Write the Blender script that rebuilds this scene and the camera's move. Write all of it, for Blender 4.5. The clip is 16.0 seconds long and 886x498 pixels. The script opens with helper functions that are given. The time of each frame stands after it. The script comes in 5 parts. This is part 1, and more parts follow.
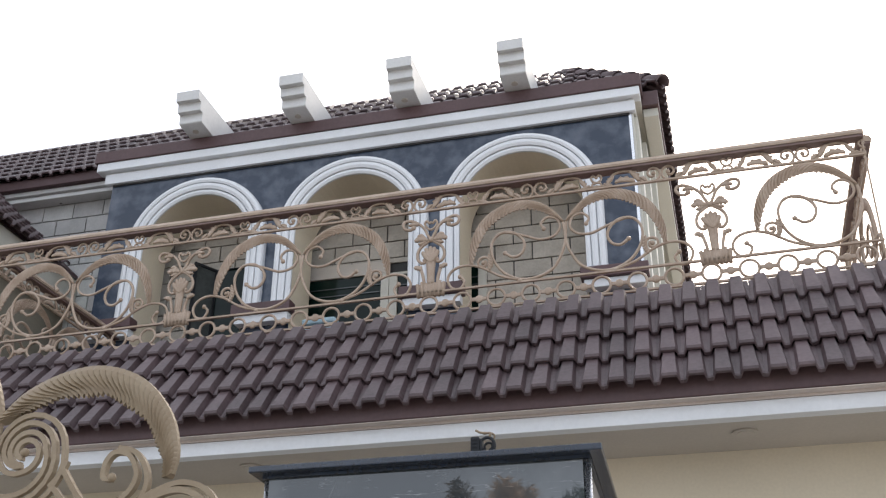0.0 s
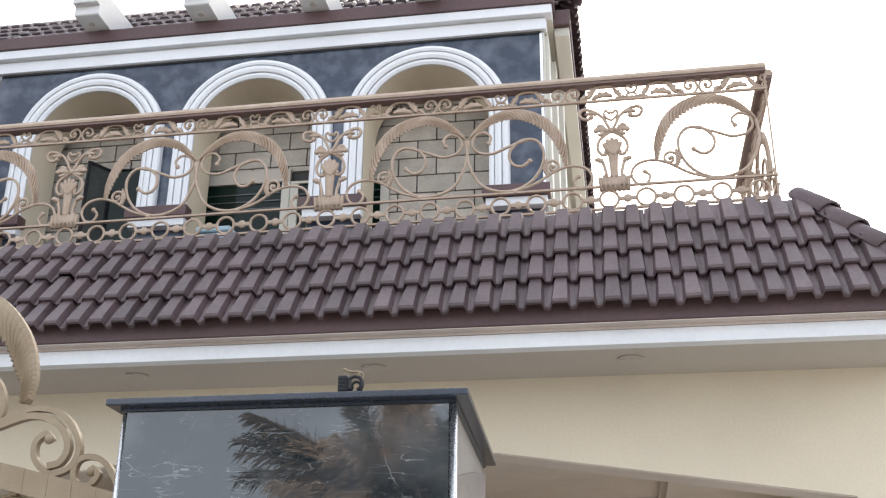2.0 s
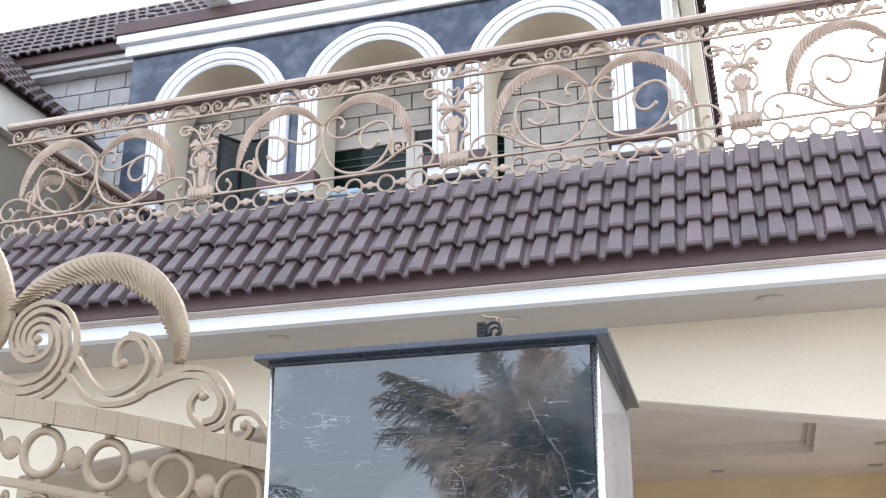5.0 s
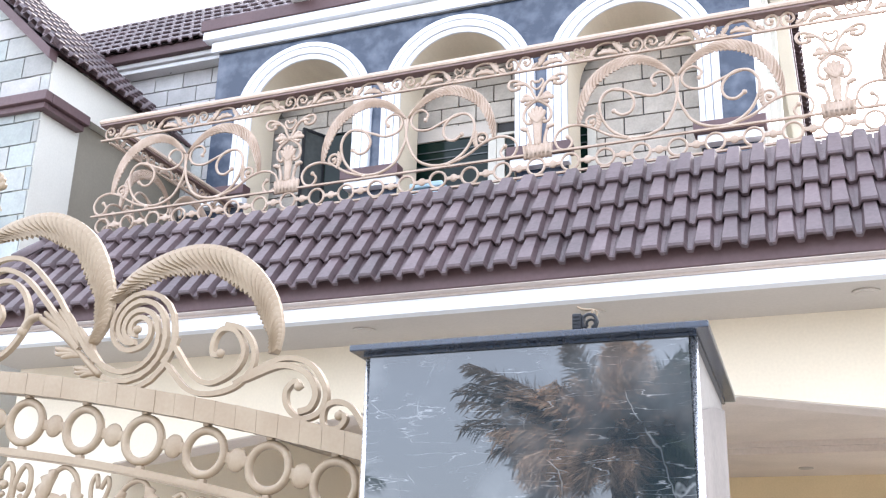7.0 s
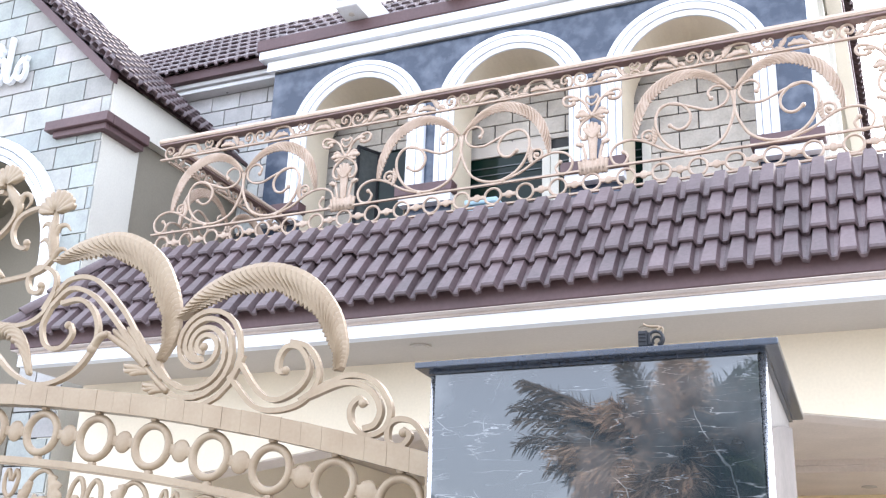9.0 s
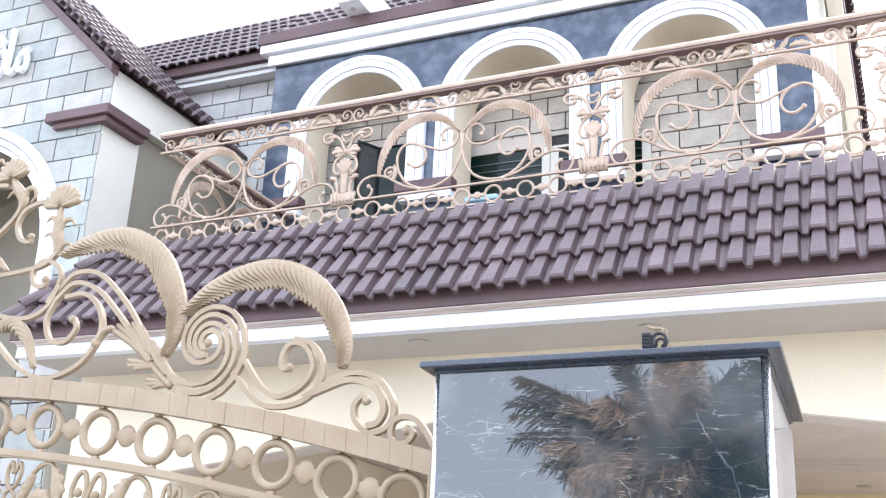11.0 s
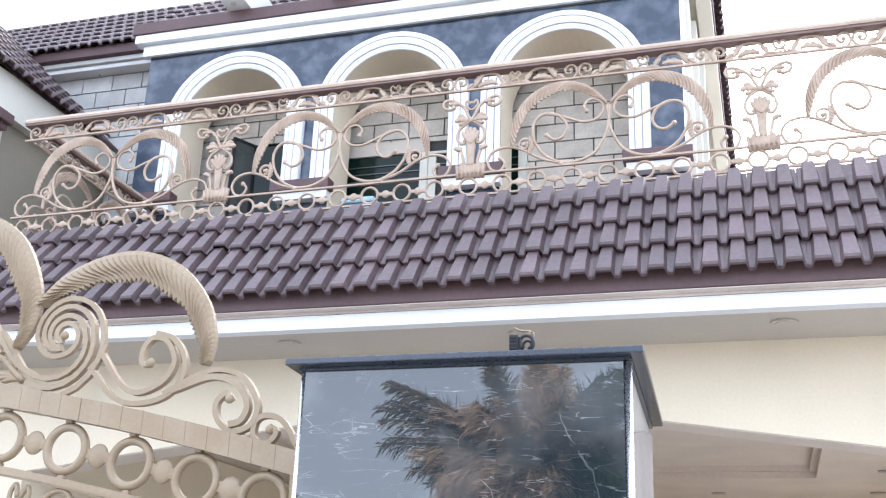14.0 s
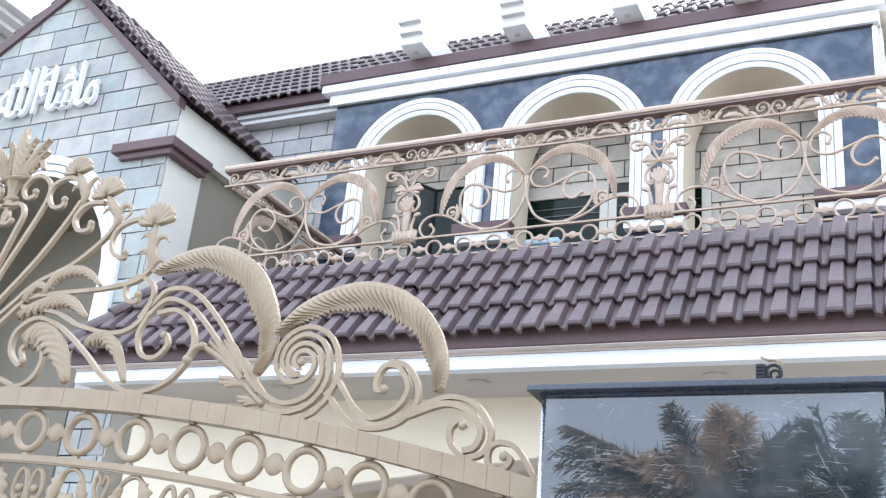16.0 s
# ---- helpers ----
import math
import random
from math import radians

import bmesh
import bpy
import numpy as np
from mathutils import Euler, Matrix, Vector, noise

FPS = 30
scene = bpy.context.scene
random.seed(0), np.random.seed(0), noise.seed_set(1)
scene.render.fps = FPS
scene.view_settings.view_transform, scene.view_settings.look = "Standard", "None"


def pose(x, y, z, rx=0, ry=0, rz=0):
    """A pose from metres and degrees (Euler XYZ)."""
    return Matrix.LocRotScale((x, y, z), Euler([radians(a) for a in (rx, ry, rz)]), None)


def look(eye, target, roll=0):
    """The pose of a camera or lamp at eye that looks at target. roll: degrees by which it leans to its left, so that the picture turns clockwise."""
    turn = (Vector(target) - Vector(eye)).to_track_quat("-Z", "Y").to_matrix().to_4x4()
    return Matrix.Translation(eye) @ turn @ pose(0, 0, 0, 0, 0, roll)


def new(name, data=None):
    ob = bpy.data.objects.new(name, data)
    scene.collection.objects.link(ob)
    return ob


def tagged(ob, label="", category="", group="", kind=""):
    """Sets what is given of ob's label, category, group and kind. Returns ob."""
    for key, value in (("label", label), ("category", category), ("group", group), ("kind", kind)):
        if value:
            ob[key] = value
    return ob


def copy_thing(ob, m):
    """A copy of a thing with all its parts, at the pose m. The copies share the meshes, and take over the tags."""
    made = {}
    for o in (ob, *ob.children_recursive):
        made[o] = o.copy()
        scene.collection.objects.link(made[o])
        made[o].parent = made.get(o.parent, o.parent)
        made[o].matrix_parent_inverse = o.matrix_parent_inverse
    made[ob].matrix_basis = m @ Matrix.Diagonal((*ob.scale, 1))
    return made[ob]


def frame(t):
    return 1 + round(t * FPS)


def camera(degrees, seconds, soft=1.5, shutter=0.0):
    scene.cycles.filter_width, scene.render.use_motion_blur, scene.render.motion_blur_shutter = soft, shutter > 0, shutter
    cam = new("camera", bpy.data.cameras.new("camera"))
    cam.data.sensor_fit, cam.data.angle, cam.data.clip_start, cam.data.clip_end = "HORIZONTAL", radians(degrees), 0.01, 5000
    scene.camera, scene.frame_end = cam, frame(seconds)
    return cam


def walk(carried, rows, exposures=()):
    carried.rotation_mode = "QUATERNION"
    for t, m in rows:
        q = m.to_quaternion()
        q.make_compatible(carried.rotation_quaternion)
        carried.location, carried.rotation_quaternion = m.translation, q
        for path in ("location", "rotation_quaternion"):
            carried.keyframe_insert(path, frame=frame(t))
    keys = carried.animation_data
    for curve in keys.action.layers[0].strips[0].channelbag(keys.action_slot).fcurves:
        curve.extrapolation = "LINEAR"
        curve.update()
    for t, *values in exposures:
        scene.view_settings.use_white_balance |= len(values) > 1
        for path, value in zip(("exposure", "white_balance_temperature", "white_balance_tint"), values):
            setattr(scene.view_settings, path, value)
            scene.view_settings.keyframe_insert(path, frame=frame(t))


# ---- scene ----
import itertools

cam = camera(45.2, 16.0, 1.25)
PATH = [
    (0, (0.005, -0.039, 1.519), (-0.461, 1.681, 2.427), 0.4),
    (0.5, (0.006, -0.011, 1.57), (-0.483, 1.737, 2.411), 1.1),
    (1, (0.012, 0.008, 1.601), (-0.469, 1.765, 2.427), 2.3),
    (1.5, (0.05, 0.017, 1.613), (-0.342, 1.82, 2.387), 1.7),
    (2, (0.076, 0.022, 1.62), (-0.239, 1.849, 2.37), 0.7),
    (2.5, (0.078, 0.037, 1.615), (-0.176, 1.883, 2.34), 0.3),
    (3, (0.074, 0.043, 1.606), (-0.14, 1.895, 2.331), -0.2),
    (3.5, (0.068, 0.055, 1.601), (-0.178, 1.909, 2.31), -0.6),
    (4, (0.066, 0.049, 1.602), (-0.276, 1.889, 2.308), -0.8),
    (4.5, (0.066, 0.038, 1.598), (-0.397, 1.856, 2.291), -0.7),
    (5, (0.059, 0.036, 1.596), (-0.494, 1.837, 2.269), 0.1),
    (7.5, (0.013, 0.022, 1.595), (-0.7, 1.771, 2.253), 1.4),
    (8, (0.007, 0.012, 1.601), (-0.735, 1.747, 2.264), 1.4),
    (8.5, (0.001, 0.009, 1.594), (-0.772, 1.722, 2.278), 2.0),
    (11, (-0.017, -0.024, 1.6), (-0.792, 1.692, 2.273), 2.8),
    (11.5, (-0.008, -0.013, 1.601), (-0.688, 1.746, 2.268), 3.0),
    (12, (-0.002, -0.007, 1.6), (-0.607, 1.783, 2.255), 3.0),
    (12.5, (0.001, 0.001, 1.6), (-0.557, 1.804, 2.264), 2.9),
    (13, (0.004, 0.011, 1.603), (-0.536, 1.818, 2.268), 2.6),
    (13.5, (-0.001, 0.012, 1.599), (-0.55, 1.818, 2.26), 2.5),
    (14, (-0.015, 0.006, 1.592), (-0.571, 1.798, 2.284), 2.3),
    (14.5, (-0.054, -0.005, 1.556), (-0.69, 1.765, 2.237), 3.3),
    (15, (-0.091, -0.013, 1.549), (-0.761, 1.718, 2.294), 3.7),
    (15.5, (-0.141, -0.035, 1.538), (-0.88, 1.66, 2.3), 4.2),
    (16, (-0.19, -0.073, 1.523), (-1.022, 1.582, 2.277), 5.8),
]
EXPOSURES = [(0, 0.03, 6600, 11), (0.5, 0.36, 6680, 11.5), (1, 0.45, 6750, 12), (2, 0.5, 6650, 11), (3, 0.5, 6500, 10), (4, 0.5, 6450, 10), (5, 1.1, 6200, 12), (7.5, 1.54, 6150, 14), (8.5, 1.54, 6150, 14), (11, 1.56, 6150, 13), (12, 1.46, 6100, 15), (12.5, 1.36, 6050, 13), (14, 1.3, 6000, 12), (16, 1.28, 5950, 10)]
walk(cam, [(t, look(eye, target, roll)) for t, eye, target, roll in PATH], EXPOSURES)

# ---- world and light ----
world = bpy.data.worlds.new("world")
scene.world = world
world.use_nodes = True
wn, wl = world.node_tree.nodes, world.node_tree.links
wn.clear()
sky = wn.new("ShaderNodeTexSky")
sky.sky_type, sky.sun_disc = "NISHITA", False
sky.sun_elevation, sky.sun_rotation = radians(37), radians(5)
sky.air_density, sky.dust_density, sky.ozone_density = 1.0, 4.0, 1.0
overcast = wn.new("ShaderNodeMix")
overcast.data_type = "RGBA"
overcast.inputs[0].default_value = 0.5
overcast.inputs[7].default_value = (14.6, 15.5, 17.0, 1)
bg = wn.new("ShaderNodeBackground")
bg.inputs[1].default_value = 0.14
wout = wn.new("ShaderNodeOutputWorld")
wl.new(sky.outputs[0], overcast.inputs[6])
wl.new(overcast.outputs[2], bg.inputs[0])
wl.new(bg.outputs[0], wout.inputs[0])
sun = new("sun", bpy.data.lights.new("sun", "SUN"))
sun.data.energy, sun.data.angle, sun.data.color = 2.8, radians(12), (1.0, 0.93, 0.82)
sun.matrix_world = look((2, 23.3, 17.6), (0, 0, 0))


# ---- materials ----
def mat(name, base, rough=0.6, metal=0.0, vary=0.12, scale=6.0, fine=60.0, bump=0.0, coat=0.0, tint=None, island=0.0, spec=0.5, hue=0.0):
    """A surface of one base colour with stains, grain and fine relief. tint: a second colour that comes in patches."""
    m = bpy.data.materials.new(name)
    m.use_nodes = True
    nt = m.node_tree
    b = nt.nodes["Principled BSDF"]
    tc = nt.nodes.new("ShaderNodeTexCoord")
    n1 = nt.nodes.new("ShaderNodeTexNoise")
    n1.inputs["Scale"].default_value, n1.inputs["Detail"].default_value = scale, 6
    n2 = nt.nodes.new("ShaderNodeTexNoise")
    n2.inputs["Scale"].default_value, n2.inputs["Detail"].default_value = fine, 4
    geo = nt.nodes.new("ShaderNodeNewGeometry")
    nt.links.new(geo.outputs["Position"], n1.inputs["Vector"])
    nt.links.new(geo.outputs["Position"], n2.inputs["Vector"])
    add = nt.nodes.new("ShaderNodeMath")
    add.operation = "MULTIPLY_ADD"
    add.inputs[1].default_value, add.inputs[2].default_value = 0.45, 0.0
    nt.links.new(n2.outputs[0], add.inputs[0])
    mix = nt.nodes.new("ShaderNodeMath")
    mix.operation = "MULTIPLY_ADD"
    mix.inputs[1].default_value = 0.75
    nt.links.new(n1.outputs[0], mix.inputs[0])
    nt.links.new(add.outputs[0], mix.inputs[2])
    ramp = nt.nodes.new("ShaderNodeMix")
    ramp.data_type = "RGBA"
    other = tint or tuple(c * (1 - 2 * vary) for c in base)
    ramp.inputs[6].default_value = (*(min(c * (1 + vary), 0.9) for c in base), 1)
    ramp.inputs[7].default_value = (*other, 1)
    mr = nt.nodes.new("ShaderNodeMapRange")
    mr.inputs[1].default_value, mr.inputs[2].default_value = 0.38, 0.82
    nt.links.new(mix.outputs[0], mr.inputs[0])
    nt.links.new(mr.outputs[0], ramp.inputs[0])
    colour = ramp.outputs[2]
    if island:
        info = nt.nodes.new("ShaderNodeObjectInfo")
        hsv = nt.nodes.new("ShaderNodeHueSaturation")
        v = nt.nodes.new("ShaderNodeMapRange")
        v.inputs[3].default_value, v.inputs[4].default_value = 1 - island, 1 + island
        both = nt.nodes.new("ShaderNodeMath")
        both.operation = "ADD"
        frac = nt.nodes.new("ShaderNodeMath")
        frac.operation = "FRACT"
        nt.links.new(info.outputs["Random"], both.inputs[0])
        nt.links.new(geo.outputs["Random Per Island"], both.inputs[1])
        nt.links.new(both.outputs[0], frac.inputs[0])
        nt.links.new(frac.outputs[0], v.inputs[0])
        nt.links.new(v.outputs[0], hsv.inputs["Value"])
        if hue:
            spin = nt.nodes.new("ShaderNodeMath")
            spin.operation = "MULTIPLY"
            spin.inputs[1].default_value = 7.31
            turn = nt.nodes.new("ShaderNodeMath")
            turn.operation = "FRACT"
            hr = nt.nodes.new("ShaderNodeMapRange")
            hr.inputs[3].default_value, hr.inputs[4].default_value = 0.5 - hue, 0.5 + hue
            nt.links.new(frac.outputs[0], spin.inputs[0])
            nt.links.new(spin.outputs[0], turn.inputs[0])
            nt.links.new(turn.outputs[0], hr.inputs[0])
            nt.links.new(hr.outputs[0], hsv.inputs["Hue"])
        nt.links.new(colour, hsv.inputs["Color"])
        colour = hsv.outputs[0]
    nt.links.new(colour, b.inputs["Base Color"])
    b.inputs["Metallic"].default_value = metal
    b.inputs["Specular IOR Level"].default_value = spec
    rr = nt.nodes.new("ShaderNodeMapRange")
    rr.inputs[3].default_value, rr.inputs[4].default_value = max(rough - 0.08, 0.02), min(rough + 0.1, 1)
    nt.links.new(n2.outputs[0], rr.inputs[0])
    nt.links.new(rr.outputs[0], b.inputs["Roughness"])
    if coat:
        b.inputs["Coat Weight"].default_value, b.inputs["Coat Roughness"].default_value = coat, 0.15
    if bump:
        bp = nt.nodes.new("ShaderNodeBump")
        bp.inputs["Strength"].default_value, bp.inputs["Distance"].default_value = bump, 0.004
        nt.links.new(mix.outputs[0], bp.inputs["Height"])
        nt.links.new(bp.outputs[0], b.inputs["Normal"])
    return m


def granite(name, base, vein, rough, vein_amount, spec, clouds=0.05, ior=1.5):
    """Polished dark stone with cloudy patches and thin light veins."""
    m = bpy.data.materials.new(name)
    m.use_nodes = True
    nt = m.node_tree
    b = nt.nodes["Principled BSDF"]
    geo = nt.nodes.new("ShaderNodeNewGeometry")
    warp = nt.nodes.new("ShaderNodeTexNoise")
    warp.inputs["Scale"].default_value, warp.inputs["Detail"].default_value = 3.0, 5
    nt.links.new(geo.outputs["Position"], warp.inputs["Vector"])
    off = nt.nodes.new("ShaderNodeVectorMath")
    off.operation = "MULTIPLY_ADD"
    off.inputs[1].default_value = (0.2, 0.2, 0.2)
    nt.links.new(warp.outputs["Color"], off.inputs[0])
    nt.links.new(geo.outputs["Position"], off.inputs[2])
    cell = nt.nodes.new("ShaderNodeTexVoronoi")
    cell.feature = "DISTANCE_TO_EDGE"
    cell.inputs["Scale"].default_value = 3.6
    nt.links.new(off.outputs[0], cell.inputs["Vector"])
    line = nt.nodes.new("ShaderNodeMapRange")
    line.inputs[1].default_value, line.inputs[2].default_value = 0.0, 0.008
    line.inputs[3].default_value, line.inputs[4].default_value = 0.2, 0.0
    nt.links.new(cell.outputs[0], line.inputs[0])
    patch = nt.nodes.new("ShaderNodeTexNoise")
    patch.inputs["Scale"].default_value, patch.inputs["Detail"].default_value = 4.5, 8
    nt.links.new(geo.outputs["Position"], patch.inputs["Vector"])
    pr = nt.nodes.new("ShaderNodeMapRange")
    pr.inputs[1].default_value, pr.inputs[2].default_value = 0.44, 0.72
    nt.links.new(patch.outputs[0], pr.inputs[0])
    lean = nt.nodes.new("ShaderNodeMapping")
    lean.inputs["Rotation"].default_value = (0.3, radians(38), 0.2)
    lean.inputs["Scale"].default_value = (1.0, 1.0, 7.0)
    nt.links.new(geo.outputs["Position"], lean.inputs["Vector"])
    wisp = nt.nodes.new("ShaderNodeTexNoise")
    wisp.inputs["Scale"].default_value, wisp.inputs["Detail"].default_value = 6.0, 3
    nt.links.new(lean.outputs[0], wisp.inputs["Vector"])
    mid = nt.nodes.new("ShaderNodeMath")
    mid.operation = "SUBTRACT"
    mid.inputs[1].default_value = 0.5
    nt.links.new(wisp.outputs[0], mid.inputs[0])
    small = nt.nodes.new("ShaderNodeMath")
    small.operation = "ABSOLUTE"
    nt.links.new(mid.outputs[0], small.inputs[0])
    hair = nt.nodes.new("ShaderNodeMapRange")
    hair.inputs[1].default_value, hair.inputs[2].default_value = 0.0, 0.012
    hair.inputs[3].default_value, hair.inputs[4].default_value = 0.28, 0.0
    nt.links.new(small.outputs[0], hair.inputs[0])
    most = nt.nodes.new("ShaderNodeMath")
    most.operation = "MAXIMUM"
    nt.links.new(line.outputs[0], most.inputs[0])
    nt.links.new(hair.outputs[0], most.inputs[1])
    broken = nt.nodes.new("ShaderNodeTexNoise")
    broken.inputs["Scale"].default_value, broken.inputs["Detail"].default_value = 11.0, 3
    nt.links.new(geo.outputs["Position"], broken.inputs["Vector"])
    br = nt.nodes.new("ShaderNodeMapRange")
    br.inputs[1].default_value, br.inputs[2].default_value = 0.47, 0.64
    nt.links.new(broken.outputs[0], br.inputs[0])
    both = nt.nodes.new("ShaderNodeMath")
    both.operation = "MULTIPLY"
    nt.links.new(most.outputs[0], both.inputs[0])
    nt.links.new(br.outputs[0], both.inputs[1])
    cloud = nt.nodes.new("ShaderNodeMix")
    cloud.data_type = "RGBA"
    cloud.inputs[6].default_value = (*base, 1)
    cloud.inputs[7].default_value = (*(c + clouds * v for c, v in zip(base, vein)), 1)
    nt.links.new(pr.outputs[0], cloud.inputs[0])
    veins = nt.nodes.new("ShaderNodeMix")
    veins.data_type = "RGBA"
    veins.inputs[7].default_value = (*vein, 1)
    amt = nt.nodes.new("ShaderNodeMath")
    amt.operation = "MULTIPLY"
    amt.inputs[1].default_value = vein_amount
    nt.links.new(both.outputs[0], amt.inputs[0])
    nt.links.new(amt.outputs[0], veins.inputs[0])
    nt.links.new(cloud.outputs[2], veins.inputs[6])
    nt.links.new(veins.outputs[2], b.inputs["Base Color"])
    b.inputs["Roughness"].default_value = rough
    b.inputs["IOR"].default_value, b.inputs["Specular IOR Level"].default_value = ior, spec
    return m


TILE = mat("brown_roof_tile", (0.095, 0.065, 0.068), 0.45, vary=0.18, scale=3, fine=40, bump=0.15, island=0.18)
BROWN = mat("brown_paint", (0.096, 0.054, 0.055), 0.55, vary=0.12, scale=2.5, fine=30, bump=0.1)
WHITE = mat("white_paint", (0.75, 0.77, 0.79), 0.6, vary=0.04, scale=2, fine=40, bump=0.08)
OFFWHITE = mat("off_white_paint", (0.655, 0.655, 0.645), 0.65, vary=0.06, scale=2, fine=40, bump=0.1)
CREAM = mat("cream_paint", (0.68, 0.6, 0.46), 0.7, vary=0.05, scale=1.2, fine=50, bump=0.12)
BLUE = mat("pale_blue_plastic", (0.36, 0.52, 0.6), 0.4, vary=0.08, scale=5, fine=40)
SIDESHADE = mat("taupe_side_shade", (0.19, 0.165, 0.145), 0.85, vary=0.12, scale=4, fine=60, bump=0.3)
PALECEMENT = mat("pale_cement", (0.27, 0.245, 0.215), 0.8, vary=0.1, scale=4, fine=60, bump=0.25)
PALE = mat("pale_cream_paint", (0.585, 0.57, 0.505), 0.7, vary=0.06, scale=1.2, fine=50, bump=0.12)
PALESTRIP = mat("beige_plaster", (0.6, 0.52, 0.47), 0.75, vary=0.08, scale=2, fine=40, bump=0.1)
TAUPE = mat("taupe_paint", (0.5, 0.455, 0.4), 0.75, vary=0.05, scale=1.2, fine=50, bump=0.1)
GOLD = mat("champagne_gold_paint", (0.27, 0.212, 0.14), 0.45, metal=0.1, vary=0.14, scale=9, fine=90, bump=0.1, tint=(0.245, 0.178, 0.11))
# STONE again, lightened and warmed to stand in for light on the veranda wall
LITSTONE = mat("warm_lit_stone_tile", (0.47, 0.435, 0.38), 0.75, vary=0.14, scale=5, fine=45, bump=0.9, island=0.1, tint=(0.36, 0.33, 0.285))
# STONE brightened in colour to offset the shade on the recessed back wall
BRIGHTSTONE = mat("brightened_stone_tile", (0.49, 0.49, 0.47), 0.75, vary=0.14, scale=5, fine=45, bump=0.9, island=0.12, tint=(0.40, 0.405, 0.39), hue=0.1)
STONE = mat("grey_stone_tile", (0.318, 0.328, 0.3), 0.75, vary=0.14, scale=5, fine=45, bump=0.9, island=0.15, tint=(0.26, 0.275, 0.26), hue=0.16)
# taupe darkened to put the shade of side wall and arch recess into colour
OLIVESHADE = mat("olive_taupe_shade", (0.218, 0.195, 0.15), 0.75, vary=0.06, scale=1.2, fine=50)
CEILING = mat("light_taupe_paint", (0.68, 0.59, 0.51), 0.75, vary=0.07, scale=1.5, fine=40)
JOINT = mat("dark_joint", (0.06, 0.06, 0.06), 0.9)
NAVY = granite("polished_navy_granite", (0.033, 0.047, 0.074), (0.42, 0.45, 0.5), 0.2, 0.25, 0.4, 0.2)
CAP = mat("blue_black_stone", (0.012, 0.021, 0.038), 0.22, vary=0.2, scale=8, fine=80, spec=0.8)
# its cloudy patches are stone mottling and also stand in for mirrored clouds
BLACK = granite("polished_black_granite", (0.016, 0.023, 0.027), (0.55, 0.57, 0.57), 0.012, 1.35, 0.5, 0.13, 1.84)
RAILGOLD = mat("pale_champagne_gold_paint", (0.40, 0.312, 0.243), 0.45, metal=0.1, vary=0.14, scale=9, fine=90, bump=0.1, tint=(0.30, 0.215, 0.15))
STEEL = mat("brushed_steel", (0.72, 0.73, 0.75), 0.26, metal=0.95, vary=0.05, scale=20, fine=200)
DARKMETAL = mat("dark_metal", (0.012, 0.014, 0.018), 0.65, vary=0.15, scale=30, fine=120)
GROUND = mat("concrete_ground", (0.36, 0.345, 0.32), 0.85, vary=0.2, scale=0.6, fine=12, bump=0.4)
GLASS = mat("dark_green_glass", (0.006, 0.016, 0.012), 0.06, vary=0.2, scale=2, fine=10, spec=0.2)
SMOKE = mat("smoky_grey_glass", (0.08, 0.09, 0.09), 0.2, vary=0.2, scale=3, fine=20)
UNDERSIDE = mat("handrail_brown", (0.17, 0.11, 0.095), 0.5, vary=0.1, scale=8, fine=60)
WARM = mat("warm_yellow_paint", (0.72, 0.57, 0.34), 0.7, vary=0.06, scale=1.2, fine=50)
FROND = mat("palm_leaf", (0.06, 0.085, 0.035), 0.5, vary=0.25, scale=4, fine=30, island=0.25)
DUSKY = mat("dusty_brown_palm_leaf", (0.2, 0.155, 0.12), 0.6, vary=0.25, scale=4, fine=30, island=0.25)
DRY = mat("dry_palm_leaf", (0.70, 0.53, 0.40), 0.7, vary=0.25, scale=4, fine=30, island=0.25)
BARK = mat("palm_bark", (0.16, 0.11, 0.07), 0.9, vary=0.3, scale=8, fine=30, bump=1.0)


# ---- helpers ----
def mesh_of(name, bm, material, smooth=False):
    me = bpy.data.meshes.new(name)
    bmesh.ops.recalc_face_normals(bm, faces=bm.faces)
    bm.to_mesh(me)
    bm.free()
    me.materials.append(material)
    if smooth:
        for p in me.polygons:
            p.use_smooth = True
    return me


def part(name, bm, material, parent=None, label="", smooth=False):
    ob = new(name, mesh_of(name, bm, material, smooth) if isinstance(bm, bmesh.types.BMesh) else bm)
    if parent is not None:
        ob.parent = parent
    return tagged(ob, label) if label else ob


def thing(name, label, category, group="", kind="", at=(0, 0, 0)):
    ob = new(name)
    ob.empty_display_size = 0.1
    ob.location = at
    return tagged(ob, label, category, group, kind)


def box(bm, x0, x1, y0, y1, z0, z1, bevel=0.0):
    r = bmesh.ops.create_cube(bm, size=1)["verts"]
    for v in r:
        v.co = Vector((x0 + (v.co.x + 0.5) * (x1 - x0), y0 + (v.co.y + 0.5) * (y1 - y0), z0 + (v.co.z + 0.5) * (z1 - z0)))
    if bevel:
        es = list({e for v in r for e in v.link_edges})
        bmesh.ops.bevel(bm, geom=es, offset=bevel, segments=2, profile=0.5, affect="EDGES")
    return bm


def boxed(x0, x1, y0, y1, z0, z1, bevel=0.0):
    return box(bmesh.new(), x0, x1, y0, y1, z0, z1, bevel)


